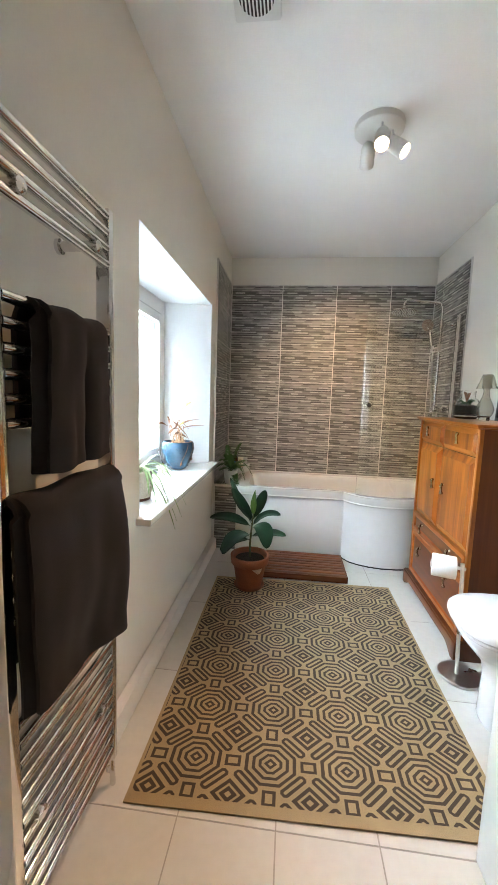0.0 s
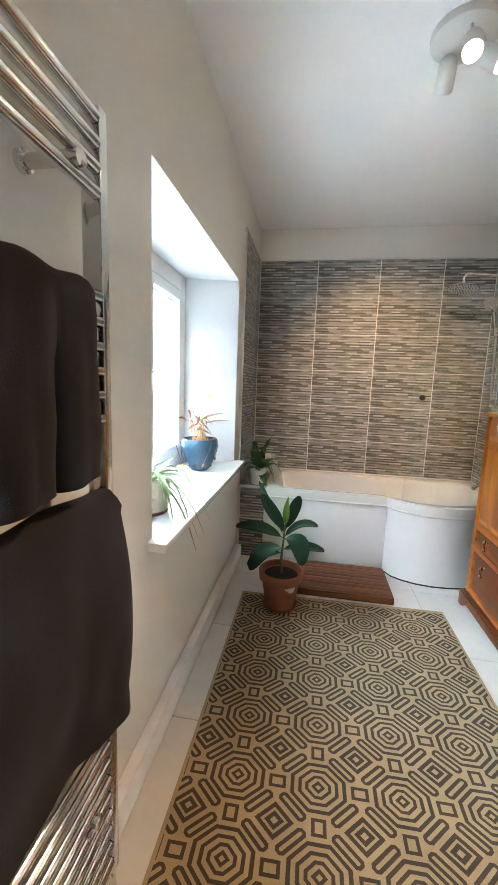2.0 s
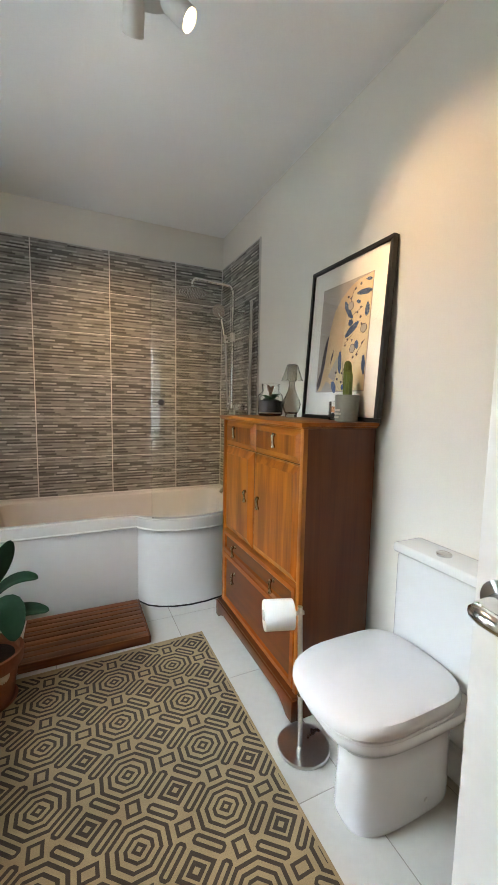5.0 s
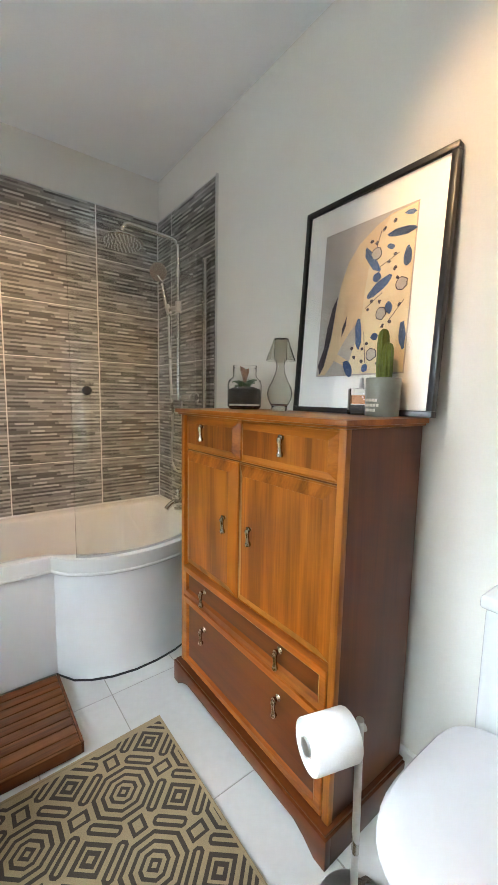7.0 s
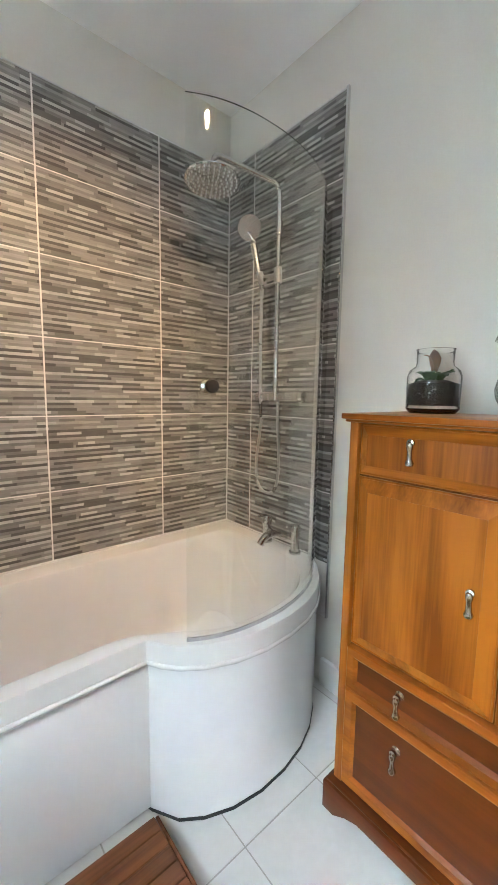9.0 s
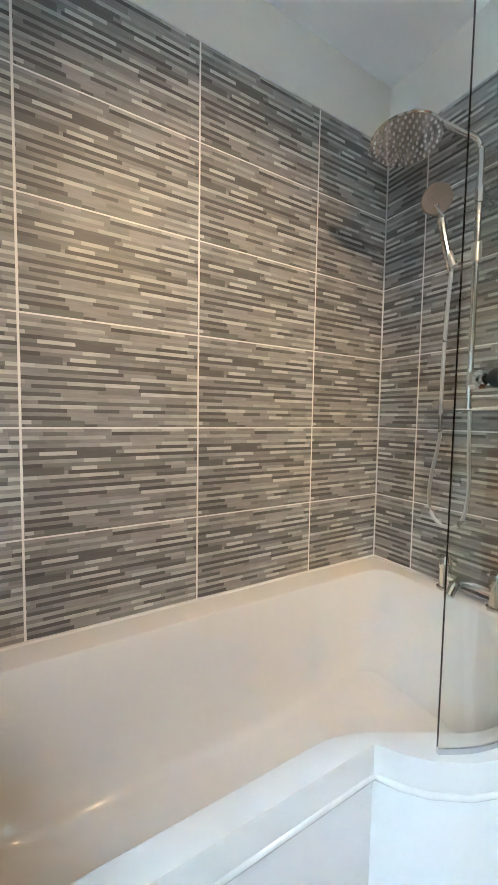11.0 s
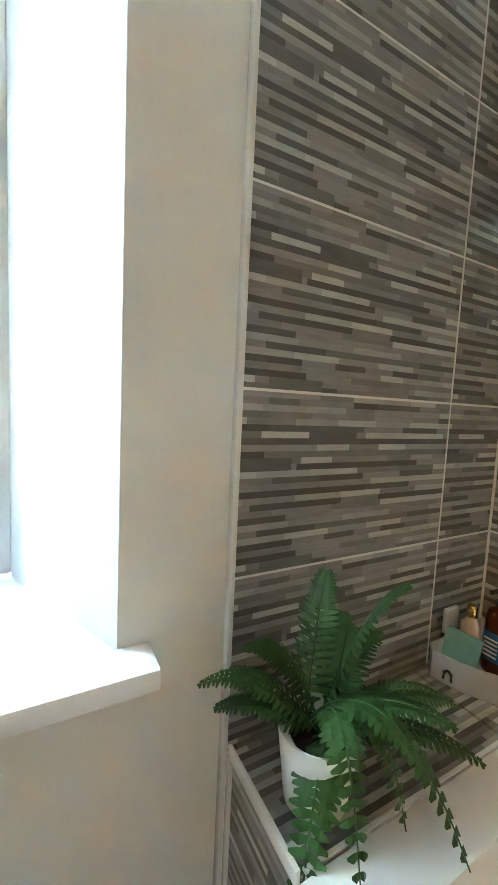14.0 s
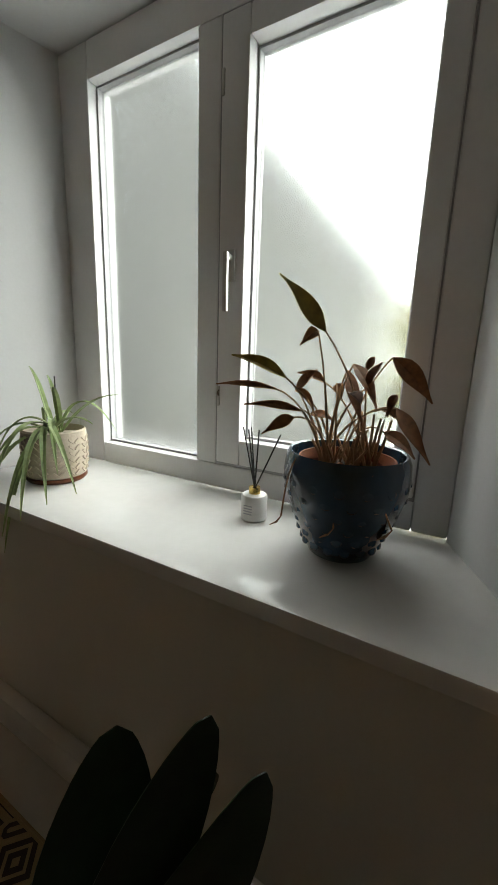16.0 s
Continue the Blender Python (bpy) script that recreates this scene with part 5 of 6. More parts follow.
cell += loop_quads(dia(0.088), dia(0.036))
for r in (0.225, 0.115):
    cell += [[(0.5 + x, 0.5 + y) for x, y in q] for q in loop_quads(dia(r), dia(r - 0.068))]
for cx, cy, hx, hy in ((0.5, 0.0, 0.105, 0.088), (0.0, 0.5, 0.085, 0.105)):
    o, i_ = [(hx, -hy), (hx, hy), (-hx, hy), (-hx, -hy)], [(hx - 0.040, -hy + 0.040), (hx - 0.040, hy - 0.040), (-hx + 0.040, hy - 0.040), (-hx + 0.040, -hy + 0.040)]
    cell += [[(cx + x, cy + y) for x, y in q] for q in loop_quads(o, i_)]
for sx, sy in ((1, 1), (1, -1), (-1, 1), (-1, -1)):
    mx, my = 0.302 * sx, 0.302 * sy
    ux, uy = -sy * 0.7071, sx * 0.7071
    nx, ny_ = 0.7071 * sx, 0.7071 * sy

    def P2(a, b):
        return (mx + ux * a + nx * b, my + uy * a + ny_ * b)

    o = [P2(-0.20, -0.03), P2(-0.165, -0.064), P2(0.165, -0.064), P2(0.20, -0.03), P2(0.20, 0.03), P2(0.165, 0.064), P2(-0.165, 0.064), P2(-0.20, 0.03)]
    i_ = [P2(-0.162, -0.012), P2(-0.150, -0.021), P2(0.150, -0.021), P2(0.162, -0.012), P2(0.162, 0.012), P2(0.150, 0.021), P2(-0.150, 0.021), P2(-0.162, 0.012)]
    cell += loop_quads(o, i_)
g = Shape()
for i in range(-2, 6):
    for j in range(-3, 7):
        for q in cell:
            poly = clip([(CX0 + P * (i + x), CY0 + Q * (j + y)) for x, y in q])
            if len(poly) >= 3:
                g.add([skew(x, y, 0.0060) for x, y in poly], [tuple(range(len(poly)))])
part("pattern", g, RUG_DARK, rug, "dark brown woven octagons, diamonds and bars")
g = Shape()
for x0, x1, y0, y1 in ((X0, X1, Y0, Y0 + 0.010), (X0, X1, Y1 - 0.008, Y1), (X0, X0 + 0.006, Y0 + 0.010, Y1 - 0.008), (X1 - 0.006, X1, Y0 + 0.010, Y1 - 0.008)):
    g.box(x0, x1, y0, y1, 0.0004, 0.0068)
g.v = [skew(*p) for p in g.v]
part("binding", g, RUG_TAN, rug, "plain bound edge")


# ---- rubber plant ----
rp = thing("rubber_plant", (0.375, 2.715, 0.006), "dark-leaved rubber plant in a terracotta pot on the rug", "potted plant")
PX, PY, PZ = 0.375, 2.715, 0.008
m = upright(PX, PY, PZ)
part("saucer", Shape().lathe([(0.0, 0.0), (0.082, 0.0), (0.099, 0.016), (0.101, 0.022), (0.095, 0.022), (0.080, 0.006), (0.0, 0.006)], m, 40), TERRACOTTA, rp, "terracotta saucer", smooth=True)
part("pot", Shape().lathe([(0.0, 0.007), (0.079, 0.007), (0.083, 0.012), (0.109, 0.165), (0.120, 0.167), (0.124, 0.172), (0.129, 0.218), (0.127, 0.224), (0.114, 0.224), (0.110, 0.196), (0.0, 0.192)], m, 44), TERRACOTTA, rp, "terracotta pot with a pale lime stain", smooth=True)
rows = [[m @ Vector((r * math.cos(radians(a0 + w * k)), r * math.sin(radians(a0 + w * k)), h + 0.003 * math.sin(k * 2.3 + h * 90))) for k in range(7)]
        for r, h, a0, w in ((0.1092, 0.161, 284, 6.4), (0.1072, 0.149, 288, 5.6), (0.1052, 0.137, 298, 3.9), (0.1034, 0.126, 306, 1.6))]
part("soil", Shape().lathe([(0.0, 0.193), (0.109, 0.193), (0.06, 0.202), (0.0, 0.205)], m, 30), SOIL, rp, smooth=True)
base = Vector((PX, PY, PZ + 0.2))
top = Vector((0.385, 2.745, 0.50))
part("stem", Shape().tube([base, Vector((0.372, 2.718, 0.30)), Vector((0.378, 2.730, 0.40)), top], [0.008, 0.007, 0.006, 0.005], 10), STEM, rp, smooth=True)
LEAVES = [((0.375, 2.72, 0.42), (0.24, 2.71, 0.50), (0.095, 2.735, 0.458), 0.072), ((0.375, 2.72, 0.36), (0.28, 2.60, 0.44), (0.215, 2.555, 0.285), 0.080),
          ((0.38, 2.725, 0.41), (0.48, 2.63, 0.51), (0.49, 2.57, 0.335), 0.082), ((0.38, 2.73, 0.42), (0.46, 2.74, 0.54), (0.565, 2.69, 0.515), 0.056),
          ((0.375, 2.72, 0.35), (0.48, 2.68, 0.42), (0.605, 2.61, 0.41), 0.058), ((0.38, 2.74, 0.45), (0.31, 2.73, 0.53), (0.250, 2.70, 0.675), 0.066),
          ((0.37, 2.715, 0.33), (0.26, 2.68, 0.36), (0.195, 2.61, 0.28), 0.056), ((0.385, 2.745, 0.46), (0.43, 2.80, 0.56), (0.455, 2.85, 0.635), 0.040),
          ((0.38, 2.745, 0.44), (0.29, 2.765, 0.53), (0.214, 2.808, 0.718), 0.048), ((0.38, 2.745, 0.42), (0.29, 2.835, 0.52), (0.210, 2.875, 0.682), 0.043)]
for a, b, c, w in LEAVES:
    g = Shape()
    steps = (0, 2, 5, 9, 14, 19, 24, 28, 31, 34, 36, 38, 39, 40)
    full = bend(a, b, c, 41)
    path = [full[i] for i in steps]
    w *= 0.92 if c[2] > 0.6 else 0.68
    ws = [max(0.0025, w * math.sin(math.pi * max(0.0, i / 40 - 0.06) / 0.945) ** 0.52) for i in steps]
    ws[-1] = 0.001
    leaf(g, path, ws, up=(0.25, 0.6, 0.75) if c[2] > 0.6 else (0, -0.3, 0.95), fold=0.16, thick=0.0016, cols=7)
    part("leaf", g, RUBBER_LEAF, rp, smooth=True)
g = Shape()
leaf(g, bend((0.385, 2.745, 0.49), (0.385, 2.735, 0.58), (0.395, 2.715, 0.665), 10), [0.003, 0.012, 0.018, 0.020, 0.019, 0.017, 0.014, 0.010, 0.006, 0.001], fold=0.5)
part("leaf", g, NEW_LEAF, rp, "fresh yellow-green new leaf", smooth=True)
part("lime_stain", Shape().slab(rows, -0.0012), LIME, rp, "pale chalky stain", smooth=True)


# ---- things on the tiled ledge ----
LZ = 0.5465
fern = thing("potted_fern", (0.125, 3.40, LZ), "lush green fern in a white pot", "potted plant")
m = upright(0.125, 3.40, LZ)
part("pot", Shape().lathe([(0.0, 0.0), (0.041, 0.0), (0.045, 0.004), (0.058, 0.108), (0.0585, 0.112), (0.055, 0.112), (0.053, 0.095), (0.0, 0.092)], m, 36), WHITE_POT, fern, "white glazed pot", smooth=True)
part("soil", Shape().lathe([(0.0, 0.0925), (0.0525, 0.0925), (0.0, 0.10)], m, 20), SOIL, fern, smooth=True)
rnd = random.Random(11)
FRONDS = [(0.20, 3.47, 0.88), (0.085, 3.43, 0.86), (0.305, 3.47, 0.60), (0.27, 3.55, 0.66), (0.255, 3.36, 0.575), (0.222, 3.295, 0.37), (0.05, 3.27, 0.67), (0.035, 3.25, 0.70),
          (0.22, 3.56, 0.70), (0.08, 3.56, 0.73), (0.26, 3.50, 0.72), (0.04, 3.32, 0.74), (0.05, 3.50, 0.76), (0.245, 3.44, 0.60), (0.17, 3.58, 0.64), (0.11, 3.46, 0.78)]
for k, tip in enumerate(FRONDS):
    tip = Vector(tip)
    a = Vector((0.125 + rnd.uniform(-0.02, 0.02), 3.40 + rnd.uniform(-0.02, 0.02), LZ + 0.1))
    mid = (a + tip) / 2 + Vector((0, 0, 0.05 + 0.06 * rnd.random() + (0.10 if tip.z < 0.62 else 0)))
    path = bend(a, mid, tip, 26)
    g = Shape()
    g.tube(path, [0.0016] * 20 + [0.001] * 6, 5)
    L = sum((q - p).length for p, q in zip(path, path[1:]))
    for i in range(3, 25):
        p = path[i]
        d = (path[i + 1] - path[i - 1]).normalized()
        side = d.cross(Vector((0, 0, 1)))
        side = side.normalized() if side.length > 0.05 else Vector((1, 0, 0))
        nn = side.cross(d)
        s = (i - 2) / 23
        ln = 0.034 * min(1, 5 * s + 0.25) * (1 - s) ** 0.55 * (1 + 0.15 * rnd.uniform(-1, 1)) + 0.003
        for sg in (1, -1):
            t = p + side * sg * ln + d * ln * 0.35 - nn * 0.2 * ln
            w = d * max(0.004, L / 26 * 0.5)
            q = (p + t) / 2 + nn * 0.002
            g.add([p - w * 0.6, p + w * 0.6, q + w, t + w * 0.25, t - w * 0.4, q - w], [(0, 1, 2, 5), (5, 2, 3, 4)])
    part("frond", g, FERN, fern)

caddy = thing("corner_caddy", (0.10, 3.90, LZ), "grey plastic corner caddy holding bottles", "caddy")
arc = [(0.012, 3.80)] + [tuple(p) for p in bend((0.03, 3.782, 0), (0.17, 3.80, 0), (0.222, 3.955, 0), 12)]
arc = [(p[0], p[1]) for p in arc] + [(0.222, 3.985)]
outline = arc + [(0.012, 3.985)]
part("floor_plate", Shape().prism(outline, LZ + 0.0, LZ + 0.004), GREY_PLASTIC, caddy)
c0 = Vector((0.08, 3.92))
wall_pts = outline + [outline[0]]
rows = [[Vector((x, y, LZ + 0.002)) for x, y in wall_pts], [Vector((c0.x + (x - c0.x) * 1.0, c0.y + (y - c0.y) * 1.0, LZ + 0.058 + (0.016 if y > 3.9 else 0.0))) for x, y in wall_pts]]
part("side", Shape().slab(rows, 0.004), GREY_PLASTIC, caddy, "grey plastic walls with a handle cut-out", bevel=0.0)
part("cutout", Shape().tube([(0.058, 3.783, LZ + 0.014), (0.059, 3.7825, LZ + 0.028), (0.066, 3.784, LZ + 0.034), (0.073, 3.7855, LZ + 0.028), (0.0735, 3.786, LZ + 0.014)], 0.0028, 6), DARK, caddy)
for x, y, turn in ((0.012, 3.86, 90), (0.175, 3.995, 0)):
    mm = Matrix.Translation((x, y, LZ + 0.10)) @ pose(0, 0, 0, 0, 0, turn)
    part("suction_pad", Shape().box(-0.023, 0.023, -0.007, 0.003, -0.028, 0.028, mm), GREY_PLASTIC, caddy, "grey suction pad", bevel=0.005)


def bottle(name, x, y, prof, mat, label, cat, turn=0):
    t = thing(name, (x, y, LZ + 0.0045), label, cat)
    part("bottle", Shape().lathe(prof, upright(x, y, LZ + 0.0045), 24), mat, t, smooth=True)
    return t


b = bottle("pump_bottle", 0.085, 3.925, [(0.0, 0.0), (0.027, 0.0), (0.029, 0.004), (0.029, 0.118), (0.024, 0.134), (0.012, 0.142), (0.0, 0.143)], AMBER, "amber pump bottle with a blue label", "bottle")
part("label_band", Shape().lathe([(0.0293, 0.03), (0.0296, 0.031), (0.0296, 0.092), (0.0293, 0.093)], upright(0.085, 3.925, LZ + 0.0045), 24), BLUE_LABEL, b, "blue paper label", smooth=True)
part("pump", Shape().lathe([(0.012, 0.1435), (0.012, 0.158), (0.005, 0.16), (0.005, 0.176), (0.010, 0.178), (0.010, 0.188), (0.0, 0.189)], upright(0.085, 3.925, LZ + 0.0045), 16).tube([(0.085, 3.925, LZ + 0.187), (0.075, 3.895, LZ + 0.183)], 0.005, 8), DARK, b, "black pump", smooth=True)
g = Shape()
for k in range(5):
    g.box(0.070 + 0.0, 0.098, 3.8945, 3.8955, LZ + 0.045 + k * 0.009, LZ + 0.0485 + k * 0.009)
part("lettering", g, CREAM, b, "pale label lines, unreadable")
b = bottle("oil_bottle", 0.045, 3.885, [(0.0, 0.0), (0.019, 0.0), (0.020, 0.004), (0.020, 0.095), (0.010, 0.108), (0.009, 0.112), (0.0, 0.1125)], CREAM_POT, "slim bottle with a gold cap", "bottle")
part("cap", Shape().lathe([(0.0105, 0.113), (0.0105, 0.136), (0.0095, 0.138), (0.0, 0.138)], upright(0.045, 3.885, LZ + 0.0045), 18), GOLD, b, "gold cap", smooth=True)
tube_t = thing("cream_tube", (0.138, 3.925, LZ + 0.0045), "cream squeeze tube with an orange band and cap", "tube")
rows = []
for h, w, d in ((0.024, 0.022, 0.017), (0.05, 0.0235, 0.015), (0.09, 0.0255, 0.009), (0.125, 0.027, 0.003), (0.135, 0.0275, 0.0012)):
    rows.append([Vector((0.138 + w * math.cos(a), 3.925 + d * math.sin(a) + 0.05 * (h - 0.02), LZ + 0.0045 + h)) for a in (2 * math.pi * k / 20 for k in range(21))])
part("body", Shape().sheet(rows), CREAM, tube_t, smooth=True)
part("cap", Shape().lathe([(0.0, 0.0), (0.020, 0.0), (0.021, 0.002), (0.0215, 0.0235), (0.0, 0.024)], upright(0.138, 3.925, LZ + 0.0045), 20), CREAM, tube_t, smooth=True)
rows = []
for h, w, d in ((0.030, 0.0228, 0.0172), (0.05, 0.0239, 0.0155), (0.062, 0.0246, 0.0139)):
    rows.append([Vector((0.138 + w * math.cos(a), 3.925 + d * math.sin(a) + 0.05 * (h - 0.02), LZ + 0.0045 + h)) for a in (2 * math.pi * k / 20 for k in range(21))])
part("band", Shape().sheet(rows), ORANGE, tube_t, "orange printed band", smooth=True)
g = Shape()
for k, w in enumerate((0.012, 0.015, 0.010)):
    g.box(0.138 - w, 0.138 + w, 3.912, 3.9128, LZ + 0.098 + k * 0.009, LZ + 0.1015 + k * 0.009)
part("lettering", g, STRAW, tube_t, "small brown label lines, unreadable")
sach = thing("mint_sachet", (0.045, 3.845, LZ + 0.0045), "mint green foil sachet", "sachet")
sm = Matrix.Translation((0.047, 3.838, LZ + 0.0045)) @ pose(0, 0, 0, -14, 6, 18)
rows = [[sm @ Vector((x, 0.006 * math.cos(x * 40) * math.sin(math.pi * (z / 0.085)), z)) for x in (-0.036, -0.018, 0.0, 0.018, 0.036)] for z in (0.0, 0.02, 0.045, 0.07, 0.085)]
part("pouch", Shape().slab(rows, 0.003), MINT, sach, smooth=True)


# ---- things on the window sill ----
SZ = WZ0 + 0.0008
blue = thing("blue_pot_plant", (-0.158, 2.832, SZ), "withered plant in a dimpled dark blue pot", "potted plant")
m = upright(-0.158, 2.832, SZ)
part("pot", Shape().lathe([(0.0, 0.0), (0.050, 0.0), (0.057, 0.004), (0.073, 0.035), (0.095, 0.085), (0.107, 0.125), (0.110, 0.150), (0.107, 0.178), (0.102, 0.190), (0.097, 0.188), (0.098, 0.16), (0.0, 0.150)], m, 48), NAVY, blue, "dark blue glazed pot", smooth=True)
g = Shape()
for r in range(6):
    for k in range(16):
        h = 0.030 + r * 0.023
        a = 2 * math.pi * (k + 0.5 * (r % 2)) / 16
        rad_h = 0.059 + (0.109 - 0.059) * min(1, max(0, (h - 0.004) / 0.130)) ** 0.90
        mm = m @ pose(0, 0, h, 0, 0, math.degrees(a)) @ Matrix.Translation((rad_h * 0.985, 0, 0)) @ pose(0, 0, 0, 0, 78, 0)
        g.lathe([(0.0105, -0.002), (0.0085, 0.0018), (0.0045, 0.0032), (0.0, 0.0036)], mm, 10)
part("studs", g, NAVY, blue, "raised round studs", smooth=True)
part("inner_pot", Shape().lathe([(0.082, 0.158), (0.084, 0.178), (0.081, 0.178), (0.079, 0.158)], m, 30), TERRACOTTA, blue, "thin inner pot", smooth=True)
part("soil", Shape().lathe([(0.0, 0.151), (0.093, 0.151), (0.03, 0.165), (0.0, 0.166)], m, 24), SOIL, blue, smooth=True)
rnd = random.Random(4)
B0 = Vector((-0.158, 2.832, SZ + 0.16))
for k in range(26):
    g = Shape()
    a = rnd.uniform(0, 6.28)
    r = rnd.uniform(0.0, 0.05)
    b = B0 + Vector((r * math.cos(a), r * math.sin(a), 0))
    t = b + Vector((rnd.uniform(-0.02, 0.02), rnd.uniform(-0.03, 0.03), rnd.uniform(0.03, 0.10)))
    g.tube([b, (b + t) / 2 + Vector((0.003, 0.002, 0)), t], [0.0035, 0.0028, 0.002], 6)
    part("stalk", g, STRAW, blue, "dry straw-coloured stalk", smooth=True)
DRY = [((-0.16, 2.775, 1.150), (-0.04, 2.741, 1.222), 0.020, 1), ((-0.15, 2.765, 1.150), (-0.13, 2.742, 1.125), 0.014, 0), ((-0.12, 2.722, 1.070), (-0.065, 2.645, 1.105), 0.017, 1), ((-0.13, 2.700, 1.048), (-0.12, 2.576, 1.050), 0.008, 0),
       ((-0.13, 2.750, 1.013), (-0.12, 2.641, 1.016), 0.010, 0), ((-0.12, 2.742, 1.001), (-0.10, 2.690, 0.968), 0.016, 0), ((-0.16, 2.756, 1.004), (-0.12, 2.813, 1.003), 0.010, 0), ((-0.15, 2.730, 1.045), (-0.14, 2.772, 1.085), 0.013, 0),
       ((-0.14, 2.735, 1.050), (-0.13, 2.775, 1.012), 0.010, 0), ((-0.17, 2.826, 1.096), (-0.10, 2.886, 1.030), 0.016, 0), ((-0.19, 2.810, 1.085), (-0.12, 2.862, 0.998), 0.015, 0), ((-0.25, 2.875, 1.110), (-0.25, 2.950, 1.032), 0.024, 0),
       ((-0.16, 2.905, 1.028), (-0.12, 2.967, 0.952), 0.017, 0), ((-0.17, 2.888, 0.985), (-0.12, 2.945, 0.958), 0.015, 0), ((-0.20, 2.790, 1.060), (-0.19, 2.805, 1.030), 0.014, 0), ((-0.20, 2.840, 1.085), (-0.22, 2.850, 1.110), 0.009, 0),
       ((-0.15, 2.905, 1.050), (-0.14, 2.895, 1.015), 0.010, 0), ((-0.22, 2.760, 1.060), (-0.25, 2.690, 1.075), 0.013, 0), ((-0.15, 2.860, 1.060), (-0.03, 2.900, 1.100), 0.013, 0), ((-0.14, 2.850, 1.035), (0.01, 2.870, 1.060), 0.012, 0),
       ((-0.21, 2.870, 1.020), (-0.26, 2.920, 0.985), 0.013, 0)]
for joint, tip, w, yel in DRY:
    joint, tip = Vector(joint), Vector(tip)
    w *= 0.74
    a = rnd.uniform(0, 6.28)
    b = B0 + Vector((0.045 * math.cos(a), 0.045 * math.sin(a), 0))
    out = (tip - joint).normalized()
    g = Shape()
    g.tube(bend(b, b + Vector((0, 0, 0.07)) + (joint - b) * 0.35, joint, 8), [0.0022] * 4 + [0.0015] * 4, 6)
    part("leaf_stem", g, STRAW, blue, smooth=True)
    g = Shape()
    sag = Vector((rnd.uniform(-0.008, 0.008), rnd.uniform(-0.006, 0.006), 0.010))
    leaf(g, bend(joint, (joint + tip) / 2 + sag, tip, 9), [0.0015, w * 0.55, w * 0.9, w, w * 0.92, w * 0.72, w * 0.45, w * 0.2, 0.0008],
         up=(0.8 + rnd.uniform(-0.3, 0.3), 0.2 + rnd.uniform(-0.4, 0.4), 0.5), fold=0.3 + 0.4 * rnd.random(), cols=5)
    part("leaf", g, YELLOW_LEAF if yel else DRY_LEAF, blue, "yellowing leaf" if yel else "curled brown leaf", smooth=True)
for tip in ((-0.065, 2.845, 0.84), (-0.105, 2.735, 0.82), (-0.075, 2.875, 0.875), (-0.12, 2.925, 0.835)):
    g = Shape()
    b = B0 + Vector((0.06, (tip[1] - 2.832) * 0.6, 0.02))
    path = bend(b, b + Vector((0.06, 0.0, 0.03)), tip, 8)
    g.tube(path, 0.0016, 5)
    leaf(g, [path[-1], path[-1] + Vector((0, -0.008, -0.014)), path[-1] + Vector((0.0, -0.022, -0.022))], [0.002, 0.008, 0.001])
    part("hanging_leaf", g, DRY_LEAF, blue, "shrivelled hanging leaf", smooth=True)

dif = thing("reed_diffuser", (-0.198, 2.628, SZ), "white reed diffuser bottle with dark reeds", "diffuser")
m = upright(-0.198, 2.628, SZ)
part("bottle", Shape().lathe([(0.0, 0.0), (0.027, 0.0), (0.0285, 0.003), (0.0285, 0.052), (0.026, 0.055), (0.013, 0.056), (0.0, 0.0565)], m, 28), WHITE_POT, dif, smooth=True)
part("cap", Shape().lathe([(0.0125, 0.057), (0.0125, 0.071), (0.0, 0.0715)], m, 20), GOLD, dif, "copper collar", smooth=True)
for dx, dy in ((-0.02, -0.045), (-0.03, -0.03), (0.0, -0.02), (-0.01, 0.0), (0.01, 0.06)):
    part("reed", Shape().tube([(-0.198, 2.628, SZ + 0.066), (-0.198 + dx, 2.628 + dy, SZ + 0.195)], 0.0016, 6), DARK, dif)
g = Shape()
for k in range(4):
    g.box(-0.170, -0.1692, 2.618, 2.638, SZ + 0.016 + k * 0.006, SZ + 0.0185 + k * 0.006)
part("lettering", g, GREY_PLASTIC, dif, "faint grey label lines, unreadable")

sp = thing("spider_plant", (-0.130, 2.035, SZ), "drooping spider plant in a carved cream pot", "potted plant")
m = upright(-0.130, 2.035, SZ) @ Matrix.Scale(1.15, 4)
part("pot", Shape().lathe([(0.0, 0.010), (0.062, 0.010), (0.066, 0.014), (0.071, 0.06), (0.070, 0.118), (0.066, 0.122), (0.064, 0.105), (0.0, 0.10)], m, 40), CREAM_POT, sp, "cream stoneware pot with carved leaf pattern", smooth=True)
part("saucer", Shape().lathe([(0.0, 0.0), (0.063, 0.0), (0.068, 0.006), (0.068, 0.012), (0.0, 0.0095)], m, 32), SIDE_WOOD, sp, "brown saucer", smooth=True)
g = Shape()
for k in range(12):
    for j in range(6):
        for s_ in (-1, 1):
            a = 2 * math.pi * k / 12 + s_ * 0.10
            mm = m @ pose(0, 0, 0.024 + j * 0.015, 0, 0, math.degrees(a)) @ Matrix.Translation((0.0675 + 0.0022 * (j > 0) + 0.0012 * (1 < j < 5), 0, 0)) @ pose(0, 0, 0, s_ * 40, 0, 0)
            g.box(-0.001, 0.0030, -0.0075, 0.0075, -0.0018, 0.0018, mm)
part("carving", g, CREAM_POT, sp, "raised herringbone leaves")
part("soil", Shape().lathe([(0.0, 0.101), (0.063, 0.101), (0.0, 0.108)], m, 20), SOIL, sp, smooth=True)
